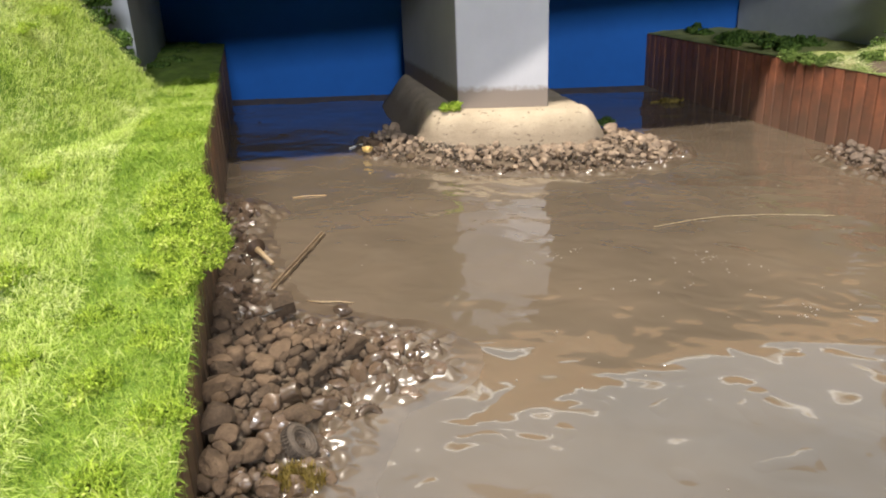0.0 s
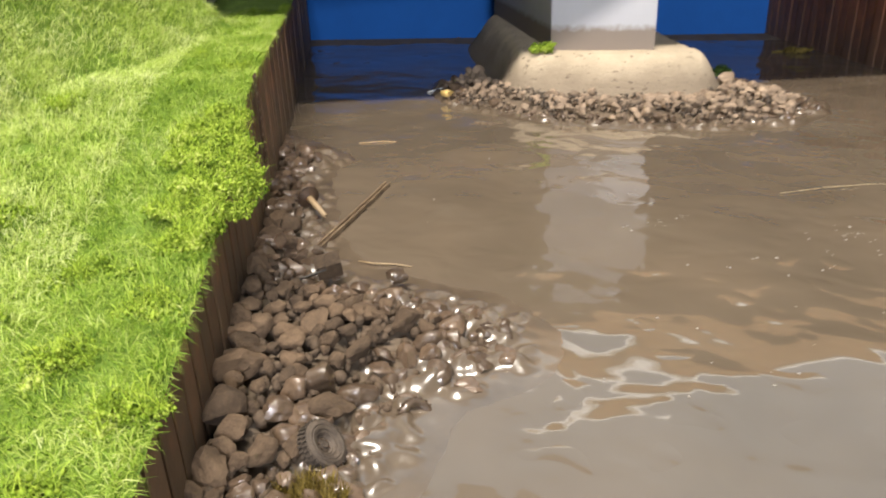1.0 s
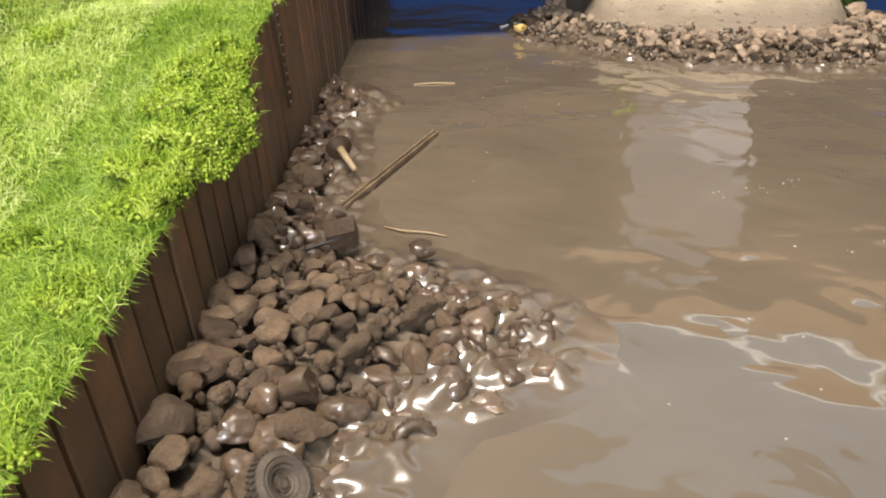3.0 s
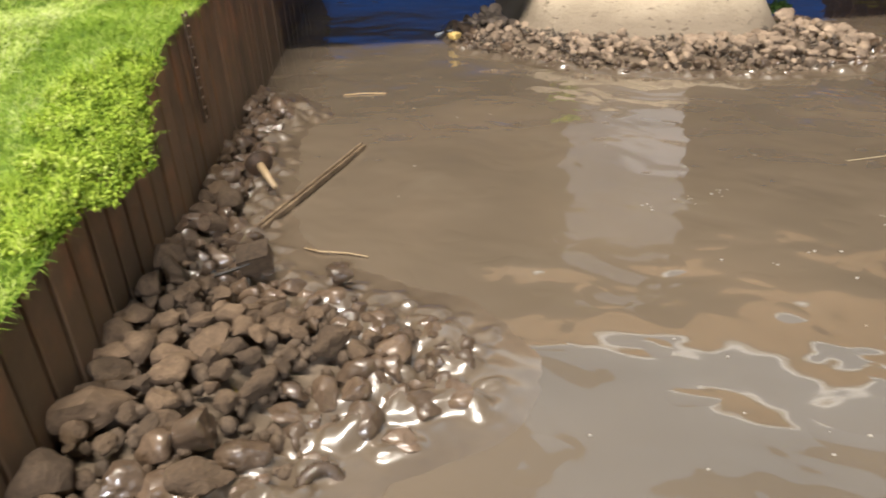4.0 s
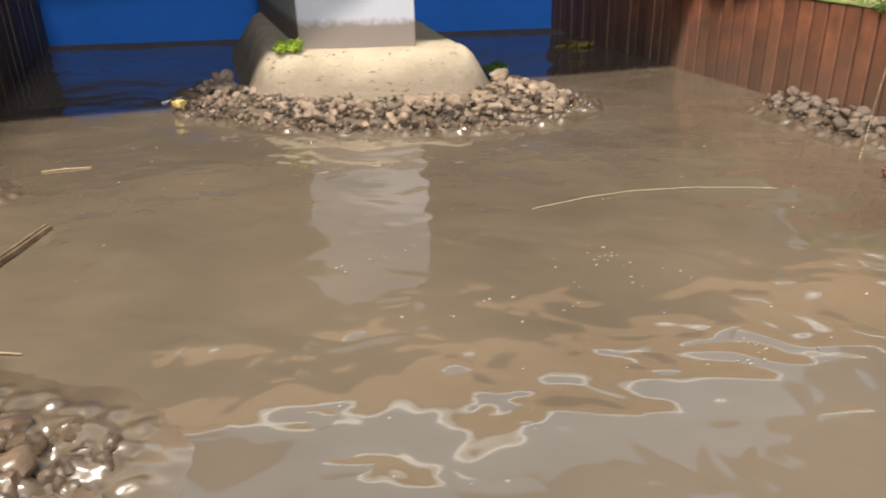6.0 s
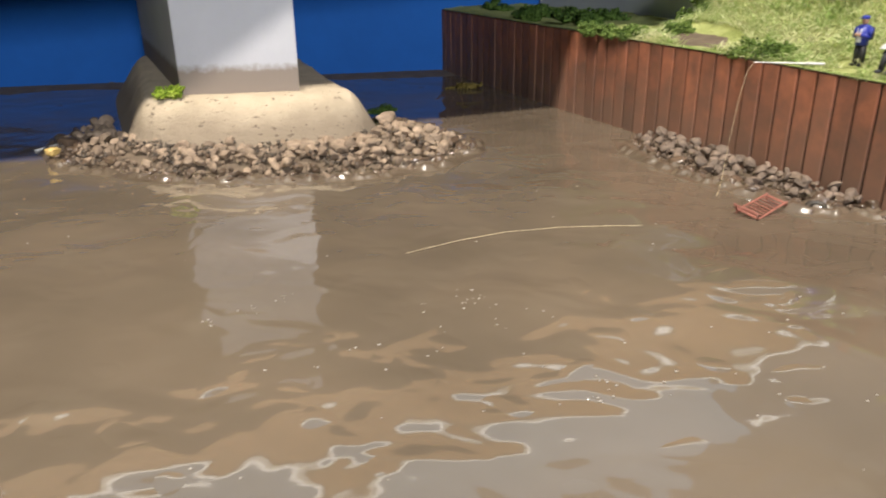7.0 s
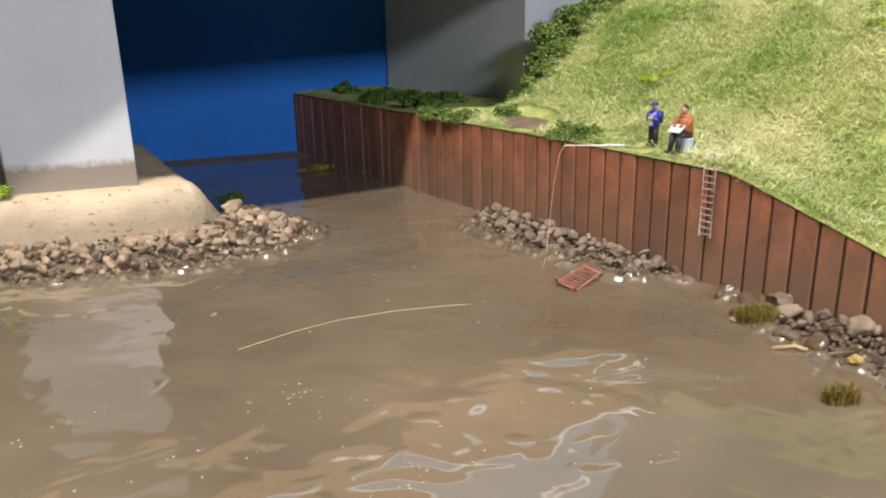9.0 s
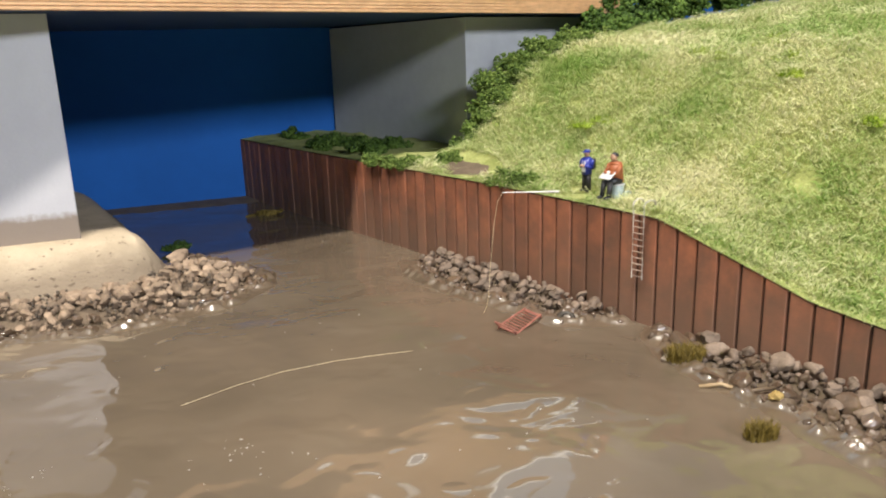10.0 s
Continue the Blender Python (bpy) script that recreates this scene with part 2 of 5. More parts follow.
RESIN.node_tree.nodes["Principled BSDF"].inputs["Coat IOR"].default_value = 1.8
# Opaque pale colour, painted in so the drops read as bright glints.
DROPS = grained("pale_glint_drops", (0.34, 0.30, 0.25), (0.42, 0.37, 0.32), 3, 0.1, 0.0, coat=1.0)
FADED = grained("dull_pinkish_metal", (0.30, 0.20, 0.15), (0.46, 0.36, 0.30), 3, 0.5, 0.02)
STEEL = grained("grey_white_metal", (0.50, 0.46, 0.42), (0.66, 0.62, 0.56), 4, 0.45, 0.02)
RUSTY = grained("rusty_dark_metal", (0.05, 0.03, 0.018), (0.14, 0.08, 0.045), 3, 0.6, 0.06)
RED_PLASTIC = grained("faded_red_metal", (0.24, 0.085, 0.06), (0.40, 0.16, 0.12), 4, 0.4, 0.03)
RUBBER = grained("silted_black_rubber", (0.02, 0.017, 0.014), (0.07, 0.055, 0.04), 4, 0.5, 0.08)
DUSTY_RUBBER = grained("dust_grey_brown_rubber", (0.055, 0.04, 0.03), (0.12, 0.09, 0.066), 4, 0.75, 0.06)
DRIFT = grained("weathered_driftwood", (0.10, 0.066, 0.04), (0.25, 0.175, 0.105), 6, 0.5, 0.15, stretch=(0.1, 1, 1))
PALE_WOOD = grained("pale_bare_wood", (0.45, 0.31, 0.17), (0.58, 0.42, 0.25), 5, 0.5, 0.06)
THREAD = grained("tan_thread", (0.56, 0.44, 0.26), (0.68, 0.56, 0.36), 3, 0.6, 0.01)
ROD_WHITE = grained("white_painted_rod", (0.70, 0.68, 0.64), (0.8, 0.78, 0.74), 5, 0.5, 0.01)
CARD_WHITE = grained("white_painted_board", (0.36, 0.28, 0.22), (0.5, 0.42, 0.35), 8, 0.5, 0.03)
ROOM_WALL = grained("grey_white_room_paint", (0.50, 0.51, 0.54), (0.56, 0.57, 0.60), 400, 0.9, 0.1, random=0.0)
ROOM_FLOOR = grained("grey_floor_covering", (0.20, 0.19, 0.18), (0.28, 0.27, 0.26), 300, 0.9, 0.5, random=0.0)


def paint(name, rgb, rough=0.5):
    return grained(name, tuple(c * 0.85 for c in rgb), rgb, 2, rough, 0.02, random=0.0)


# ---- building helpers ----
def mesh_from(name, verts, faces, mats, smooth=False, slots=None):
    me = bpy.data.meshes.new(name)
    me.from_pydata([Vector(v) * MM for v in verts], [], faces)
    for m in mats if isinstance(mats, (list, tuple)) else [mats]:
        me.materials.append(m)
    if smooth:
        me.polygons.foreach_set("use_smooth", [True] * len(me.polygons))
    if slots:
        me.polygons.foreach_set("material_index", slots)
    me.update()
    return me


def put(name, me, parent=None, at=(0, 0, 0), label="", turn=0.0):
    ob = new(name, me)
    ob.location = Vector(at) * MM
    ob.rotation_euler[2] = turn
    if parent:
        ob.parent = parent
    if label:
        ob["label"] = label
    return ob


def thing(name, at, label, category, group="", kind="", turn=0.0):
    ob = new(name)
    ob.empty_display_size = 0.01
    ob.location = Vector(at) * MM
    ob.rotation_euler[2] = turn
    return tagged(ob, label, category, group, kind)


def bm_mesh(name, bm, mat, smooth=False):
    me = bpy.data.meshes.new(name)
    bmesh.ops.scale(bm, vec=(MM, MM, MM), verts=bm.verts)
    bm.to_mesh(me)
    bm.free()
    for m in mat if isinstance(mat, (list, tuple)) else [mat]:
        me.materials.append(m)
    if smooth:
        me.polygons.foreach_set("use_smooth", [True] * len(me.polygons))
    return me


def part(name, bm, mat, parent, label="", at=(0, 0, 0), smooth=False):
    return put(name, bm_mesh(name, bm, mat, smooth), parent, at, label)


def box(bm, size, at=(0, 0, 0), bevel=0.0, rot=None):
    m = Matrix.Translation(at) @ (rot.to_4x4() if rot else Matrix()) @ Matrix.Diagonal((*size, 1))
    got = bmesh.ops.create_cube(bm, size=1.0, matrix=m)["verts"]
    if bevel:
        edges = {e for v in got for e in v.link_edges}
        bmesh.ops.bevel(bm, geom=list(edges), offset=bevel, segments=2, affect="EDGES", profile=0.6)


def rod(bm, a, b, r0, r1=None, sides=8):
    """A round bar from a to b."""
    a, b = Vector(a), Vector(b)
    q = (b - a).to_track_quat("Z", "Y").to_matrix().to_4x4()
    bmesh.ops.create_cone(bm, cap_ends=True, segments=sides, radius1=r0, radius2=r0 if r1 is None else r1,
                          depth=(b - a).length, matrix=Matrix.Translation((a + b) / 2) @ q)


def tube(bm, pts, r, sides=6):
    """A round thread along points."""
    pts = [Vector(p) for p in pts]
    rings = []
    for i, p in enumerate(pts):
        d = (pts[min(i + 1, len(pts) - 1)] - pts[max(i - 1, 0)]).normalized()
        q = d.to_track_quat("Z", "Y").to_matrix()
        rings.append([bm.verts.new(p + q @ Vector((r * math.cos(a), r * math.sin(a), 0)))
                      for a in (2 * math.pi * k / sides for k in range(sides))])
    for u, v in zip(rings, rings[1:]):
        for k in range(sides):
            bm.faces.new((u[k], u[(k + 1) % sides], v[(k + 1) % sides], v[k]))
    bm.faces.new(rings[0][::-1])
    bm.faces.new(rings[-1])


def ball(bm, at, radii, rot=None, sub=2):
    m = Matrix.Translation(at) @ (rot.to_4x4() if rot else Matrix()) @ Matrix.Diagonal((*radii, 1))
    return bmesh.ops.create_icosphere(bm, subdivisions=sub, radius=1.0, matrix=m)["verts"]


def lerp_table(x, table):
    for (x0, y0), (x1, y1) in zip(table, table[1:]):
        if x <= x1:
            return y0 + (y1 - y0) * max(0.0, (x - x0) / (x1 - x0))
    return table[-1][1]


def inside(p, poly):
    hit, n = False, len(poly)
    for i in range(n):
        (x0, y0), (x1, y1) = poly[i], poly[(i + 1) % n]
        if (y0 > p[1]) != (y1 > p[1]) and p[0] < (x1 - x0) * (p[1] - y0) / (y1 - y0) + x0:
            hit = not hit
    return hit


def n2(x, y, size, seed=0.0):
    return noise.noise((x / size + seed, y / size - seed, seed * 1.7))


# ---- the plan ----
LEFT_U = Vector((-0.385, 1.0)).normalized()     # along the left wall, away from the viewer
LEFT_N = Vector((-LEFT_U.y, LEFT_U.x))        # into the left bank
RIGHT_U = Vector((-0.355, 1.0)).normalized()
RIGHT_N = Vector((RIGHT_U.y, -RIGHT_U.x))     # into the right bank


def left_wall(y):
    return -27 - 0.385 * y


def right_wall(y):
    return 120 + (760 - y) * 0.355


def left_top(y):
    return lerp_table(y, [(-400, 30.5), (90, 30.5), (118, 33), (146, 34.5), (165, 36), (190, 38.5), (231, 47), (262, 54), (300, 55.5), (430, 57.5), (720, 58)])


def right_top(y):
    return lerp_table(y, [(-400, 22), (200, 22), (251, 26), (275, 29), (296, 36), (312, 41), (330, 47), (341, 50), (391, 51), (446, 52), (800, 53)])


def deck_c(x, y):
    return y - 0.31 * x


DECK_C, DECK_Z = 470, 146
HILL_L = [(0, 0), (11, 12), (30, 40), (54, 69), (96, 100), (180, 125), (400, 160)]
HILL_R = [(0, 0), (20, 1), (45, 11), (72, 34), (97, 56), (128, 68), (215, 81), (310, 92), (430, 105), (700, 118)]


def left_ground(y, s):
    """Height of the left bank at wall station y, s inland."""
    edge = left_top(y)
    x = left_wall(y) + LEFT_N.x * s
    yy = y + LEFT_N.y * s
    shelf = lerp_table(y, [(-400, 84), (225, 76), (287, 68), (313, 50), (388, 33), (436, 17), (720, 17)])
    rise = lerp_table(s - shelf, HILL_L) if s > shelf else 0.0
    fade = max(0.0, min(1.0, (DECK_C + 12 - deck_c(x, yy)) / 16))
    fade = fade * fade * (3 - 2 * fade)
    return edge + min(s, 70) * 0.05 + rise * fade + (2.0 * n2(x, yy, 30, 3) + 2.2 * n2(x, yy, 11, 7)) * min(1, s / 12) + 5 * n2(x, yy, 90, 8) * min(1, s / 60)


def right_ground(y, s):
    edge = right_top(y)
    x = right_wall(y) + RIGHT_N.x * s
    yy = y + RIGHT_N.y * s
    near = lerp_table(y, [(-400, 0.0), (250, 0.35), (330, 1.0), (800, 1.0)])
    rise = lerp_table(s + (1 - near) * 22, HILL_R) - lerp_table((1 - near) * 22, HILL_R)
    rise += (52 - edge) * min(1.0, s / 110)
    fade = max(0.0, min(1.0, (DECK_C - 6 - deck_c(x, yy)) / 14))
    fade = fade * fade * (3 - 2 * fade)
    return edge + rise * fade + (2.2 * n2(x, yy, 30, 5) + 2.4 * n2(x, yy, 15, 6)) * min(1, s / 16) + 5 * n2(x, yy, 80, 2) * min(1, s / 70)


def bank_sheet(side, y0, y1, s1, step):
    wall, nn, ground = (left_wall, LEFT_N, left_ground) if side == "left" else (right_wall, RIGHT_N, right_ground)
    ys = np.arange(y0, y1 + step, step)
    ss = np.concatenate([np.arange(-0.5, 120, 4.0), np.arange(120, s1, 14.0)])
    verts, faces = [], []
    for y in ys:
        for s in ss:
            s_ = float(s)
            verts.append((wall(y) + nn.x * s_, y + nn.y * s_, ground(y, max(s_, 0.0))))
    w = len(ss)
    for i in range(len(ys) - 1):
        for j in range(w - 1):
            a = i * w + j
            faces.append((a, a + 1, a + w + 1, a + w) if side == "right" else (a, a + w, a + w + 1, a + 1))
    return verts, faces


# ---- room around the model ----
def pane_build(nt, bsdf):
    # Blue glow, tuned so that its reflection turns the brown water grey.
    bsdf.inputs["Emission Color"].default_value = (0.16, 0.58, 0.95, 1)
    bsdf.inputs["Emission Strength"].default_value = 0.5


def room():
    x0, x1, y0, y1, z0, z1 = -2200, 2200, -2400, 1700, -1000, 1500
    for name, size, at, mat in (
        ("wall_north", (x1 - x0, 60, z1 - z0), ((x0 + x1) / 2, y1 + 30, (z0 + z1) / 2), ROOM_WALL),
        ("wall_south", (x1 - x0, 60, z1 - z0), ((x0 + x1) / 2, y0 - 30, (z0 + z1) / 2), ROOM_WALL),
        ("wall_east", (60, y1 - y0 + 120, z1 - z0), (x1 + 30, (y0 + y1) / 2, (z0 + z1) / 2), ROOM_WALL),
        ("wall_west", (60, y1 - y0 + 120, z1 - z0), (x0 - 30, (y0 + y1) / 2, (z0 + z1) / 2), ROOM_WALL),
        ("ceiling", (x1 - x0 + 120, y1 - y0 + 120, 60), ((x0 + x1) / 2, (y0 + y1) / 2, z1 + 30), ROOM_WALL),
        ("floor", (x1 - x0 + 120, y1 - y0 + 120, 60), ((x0 + x1) / 2, (y0 + y1) / 2, z0 - 30), ROOM_FLOOR),
    ):
        bm = bmesh.new()
        box(bm, size)
        ob = put(name, bm_mesh(name, bm, mat), at=at)
        tagged(ob, "plain room surface around the model", name.split("_")[0], kind="structure")
    # unseen glowing panel high behind the layout, added so the water mirrors it grey
    pane = material("blue_sheen_pane", pane_build)
    panel_root = thing("sheen_panel", (0, y1 - 2, 0), "unseen glowing blue panel added on the room wall", "window", kind="structure")
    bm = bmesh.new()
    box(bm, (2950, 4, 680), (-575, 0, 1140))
    part("pane", bm, pane, panel_root)


room()

# ---- water ----
def water():
    xs = np.arange(-420, 640, 6.0)
    ys = np.arange(-360, 790, 6.0)
    verts = [(float(x), float(y), 0.25 * n2(x, y * 1.4, 45, 4) + 0.1 * n2(x, y * 1.6, 17, 9)) for y in ys for x in xs]
    w = len(xs)
    faces = [(i * w + j, i * w + j + 1, (i + 1) * w + j + 1, (i + 1) * w + j) for i in range(len(ys) - 1) for j in range(w - 1)]
    ob = put("water", mesh_from("water", verts, faces, MUD_WATER, True))
    tagged(ob, "glossy murky brown resin river water", "water", kind="structure")


water()


def base_board():
    bm = bmesh.new()
    box(bm, (2100, 1500, 18), (150, 230, -14))
    ob = put("ground", bm_mesh("ground", bm, SOIL))
    tagged(ob, "brown painted baseboard under the river", "ground", kind="structure")
    bm = bmesh.new()
    box(bm, (2000, 1400, 975), (150, 230, -511.5), 4)
    tagged(put("plinth", bm_mesh("plinth", bm, ROOM_WALL)), "plain plinth that carries the baseboard", "plinth", kind="structure")


base_board()


def backdrop():
    bm = bmesh.new()
    box(bm, (1500, 8, 205), (0, 0, 97))
    ob = put("backdrop", bm_mesh("backdrop", bm, BLUE), at=(0, 754, 0), turn=math.atan(0.1))
    tagged(ob, "plain saturated blue painted backdrop board", "backdrop", kind="structure")
    bm = bmesh.new()
    for i in range(140):
        x = -330 + i * 3.4 + random.uniform(-1, 1)
        ball(bm, (x, -5.2 + random.uniform(-0.4, 0.4), random.uniform(0.2, 1.0)), (random.uniform(1.2, 2.6), 1.0, random.uniform(0.5, 1.5)), sub=1)
    ob = put("silt_seam", bm_mesh("silt_seam", bm, SOIL, True), at=(0, 754, 0), turn=math.atan(0.1))
    tagged(ob, "crusty brown silt seam at the board's foot", "silt", kind="stuff")


backdrop()


def silt_ledge():
    """A low uneven shelf of silt along the board's foot."""
    n, verts, faces = 130, [], []
    for i in range(n):
        x = -350 + i * 4.2
        wide = 30 + 14 * n2(x, 3, 60, 5) + 6 * n2(x, 9, 17, 2)
        for k in range(7):
            t = k / 6
            z = 1.9 * (1 - t ** 2) - 0.5 + (0.5 * n2(x, t * 30, 8, 6) if 0 < k else 0.0)
            verts.append((x, -4.5 - wide * t, z))
    for i in range(n - 1):
        for k in range(6):
            a = i * 7 + k
            faces.append((a, a + 1, a + 8, a + 7))
    ob = put("silt_ledge", mesh_from("silt_ledge", verts, faces, SOIL, True), at=(0, 754, 0), turn=math.atan(0.1))
    tagged(ob, "low shelf of brown silt along the blue board", "silt", kind="structure")


silt_ledge()


# ---- bridge ----
def skewed_box(bm, x0, x1, c0, c1, z0, z1):
    """A slab that runs with the skewed bridge."""
    v = [bm.verts.new((x, c + 0.31 * x, z)) for z in (z0, z1) for x, c in ((x0, c0), (x1, c0), (x1, c1), (x0, c1))]
    for f in ((3, 2, 1, 0), (4, 5, 6, 7), (0, 1, 5, 4), (1, 2, 6, 5), (2, 3, 7, 6), (3, 0, 4, 7)):
        bm.faces.new([v[i] for i in f])


# White glow of the unseen rail strip, added to draw pale fringes in reflections.
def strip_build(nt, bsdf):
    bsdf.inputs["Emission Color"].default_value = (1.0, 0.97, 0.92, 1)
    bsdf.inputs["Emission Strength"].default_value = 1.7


def bridge():
    deck = thing("bridge_deck", (0, DECK_C, DECK_Z), "skewed model bridge deck with ribbed pale wood edge", "bridge")
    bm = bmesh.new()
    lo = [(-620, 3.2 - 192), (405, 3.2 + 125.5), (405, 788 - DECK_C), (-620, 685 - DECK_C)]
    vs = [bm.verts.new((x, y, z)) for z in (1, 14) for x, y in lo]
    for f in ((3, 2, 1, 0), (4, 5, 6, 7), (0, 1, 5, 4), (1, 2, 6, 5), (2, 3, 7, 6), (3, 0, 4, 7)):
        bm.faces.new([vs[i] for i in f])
    part("slab", bm, SOFFIT, deck, "deck slab, coloured navy for the shade beneath")
    bm = bmesh.new()
    skewed_box(bm, -620, 407, 0.9, 3, 0, 40)
    for i in range(20):
        z = 1.0 + i * 2.0
        skewed_box(bm, -620, 407, 0, 0.9, z - 0.62, z + 0.62)
    part("edge_board", bm, WOOD, deck, "horizontally ribbed pale wooden edge board")
    # Unseen rail, added pale and leaning back so its mirror image is bright.
    bm = bmesh.new()
    vs = [bm.verts.new((x, c + 0.31 * x, z)) for x in (-620, 407) for c, z in ((-1.5, 40.2), (6, 40.2), (6, 48), (0.5, 48))]
    for f in ((0, 1, 2, 3), (7, 6, 5, 4), (0, 3, 7, 4), (3, 2, 6, 7), (2, 1, 5, 6), (1, 0, 4, 5)):
        bm.faces.new([vs[i] for i in f])
    bmesh.ops.recalc_face_normals(bm, faces=bm.faces)
    part("rail", bm, CREAM, deck, "cream painted top rail, unseen, added for its reflection")
    # Added strip, out of view; its reflection edges the water's sheen with white.
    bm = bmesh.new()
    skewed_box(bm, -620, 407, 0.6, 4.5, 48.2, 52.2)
    part("light_strip", bm, STRIP, deck, "unseen glowing strip added along the rail for mirrored fringes")


STRIP = material("white_fringe_glow", strip_build)
bridge()


def pier():
    """White pier on the river's axis, standing on its footing."""
    bm = bmesh.new()
    w, l, h = 64.0, 186.0, DECK_Z - 29 + 1
    v = []
    for z in (0, h):
        for x, y in ((-45, 506), (19, 508), (19 - 0.3 * l, 508 + l), (-45 - 0.38 * l, 506 + l)):
            v.append(bm.verts.new((x + 13, y - 507, z)))
    for f in ((3, 2, 1, 0), (4, 5, 6, 7), (0, 1, 5, 4), (1, 2, 6, 5), (2, 3, 7, 6), (3, 0, 4, 7)):
        bm.faces.new([v[i] for i in f])
    bmesh.ops.bevel(bm, geom=[e for e in bm.edges if abs(e.verts[0].co.z - e.verts[1].co.z) > 1], offset=1.0, segments=2, affect="EDGES", profile=0.6)
    ob = put("bridge_pier", bm_mesh("bridge_pier", bm, PLASTER), at=(-13, 507, 28.3))
    tagged(ob, "white painted rectangular bridge pier with silt-stained foot", "pier")


pier()


def footing():
    """A long rounded concrete plinth with sloping sides."""
    outline0 = [(-78, 500), (-60, 483), (-30, 476), (10, 478), (46, 488), (63, 508), (57, 545), (35, 620), (10, 720), (-40, 740), (-110, 735), (-138, 690), (-112, 600), (-88, 535)]
    outline1 = [(-66, 512), (-58, 503), (-30, 500), (10, 500), (40, 503), (45, 510), (32, 545), (12, 620), (-14, 700), (-40, 716), (-100, 712), (-114, 680), (-90, 600), (-72, 535)]

    def ring(t, z, grow=0.0):
        pts = [Vector((a[0] + (b[0] - a[0]) * t, a[1] + (b[1] - a[1]) * t)) for a, b in zip(outline0, outline1)]
        out = []
        n = len(pts)
        for i in range(n):  # rounded by a closed spline
            p0, p1, p2, p3 = pts[i - 1], pts[i], pts[(i + 1) % n], pts[(i + 2) % n]
            for k in range(8):
                u = k / 8
                q = 0.5 * ((2 * p1) + (p2 - p0) * u + (2 * p0 - 5 * p1 + 4 * p2 - p3) * u * u + (3 * p1 - p0 - 3 * p2 + p3) * u ** 3)
                d = 1.6 * n2(q.x + z, q.y, 14, 6) + 0.7 * n2(q.x, q.y + 2 * z, 5, 2)
                out.append((q.x + d * 0.6, q.y + d * 0.6, z + 0.5 * d))
        return out
    levels = [(-0.1, -6), (0.05, 2), (0.25, 8), (0.42, 13.2), (0.58, 18.6), (0.74, 23.6), (0.9, 27.2), (1.03, 28.6), (1.15, 29.1)]
    verts, faces = [], []
    for t, z in levels:
        verts += ring(t, z)
    n = len(outline0) * 8
    for i in range(len(levels) - 1):
        for k in range(n):
            a, b = i * n + k, i * n + (k + 1) % n
            faces.append((a, b, b + n, a + n))
    faces.append(tuple(range((len(levels) - 1) * n, len(levels) * n)))
    ob = put("pier_footing", mesh_from("pier_footing", verts, faces, CONCRETE, True))
    tagged(ob, "rounded sandy concrete footing, pitted and silt-stained", "footing")


footing()


def abutment(name, pts, z0, z1, label):
    bm = bmesh.new()
    lo = [bm.verts.new((x, y, z0)) for x, y in pts]
    hi = [bm.verts.new((x, y, z1)) for x, y in pts]
    n = len(pts)
    bm.faces.new(lo[::-1])
    bm.faces.new(hi)
    for i in range(n):
        bm.faces.new((lo[i], lo[(i + 1) % n], hi[(i + 1) % n], hi[i]))
    bmesh.ops.recalc_face_normals(bm, faces=bm.faces)
    ob = put(name, bm_mesh(name, bm, ABUTMENT))
    tagged(ob, label, "abutment")


abutment("bridge_abutment", [(274, 594), (394, 628), (380, 785), (206, 767)], 20, DECK_Z - 0.5, "plain pale grey abutment under the bridge end")
abutment("bridge_abutment", [(-262, 470), (-370, 440), (-500, 700), (-362, 712)], 20, DECK_Z - 0.5, "plain pale grey abutment behind the hill")


# ---- banks ----
v, f = bank_sheet("left", -300, 730, 330, 4.0)
tagged(put("bank", mesh_from("bank", v, f, TURF_L, True)), "green turf bank with a steep hill", "bank", kind="structure")
v, f = bank_sheet("right", -200, 775, 560, 4.5)
tagged(put("bank", mesh_from("bank", v, f, TURF_R, True)), "straw-green turf bank rising to a hill", "bank", kind="structure")


# ---- masses of small pieces ----
def np_mesh(name, verts, faces, mat, smooth=False):
    """A mesh from arrays: verts (n, 3) in millimetres, faces a list of (m, k) index arrays."""
    me = bpy.data.meshes.new(name)
    verts = np.asarray(verts, dtype=np.float32) * MM
    me.vertices.add(len(verts))
    me.vertices.foreach_set("co", verts.ravel())
    loops = np.concatenate([f.ravel() for f in faces])
    sizes = np.concatenate([np.full(len(f), f.shape[1]) for f in faces])
    me.loops.add(len(loops))
    me.loops.foreach_set("vertex_index", loops.astype(np.int32))
    me.polygons.add(len(sizes))
    me.polygons.foreach_set("loop_start", np.concatenate([[0], np.cumsum(sizes)[:-1]]).astype(np.int32))
    if smooth:
        me.polygons.foreach_set("use_smooth", np.ones(len(sizes), dtype=bool))
    me.materials.append(mat)
    me.update(calc_edges=True)
    me.validate()
    return me


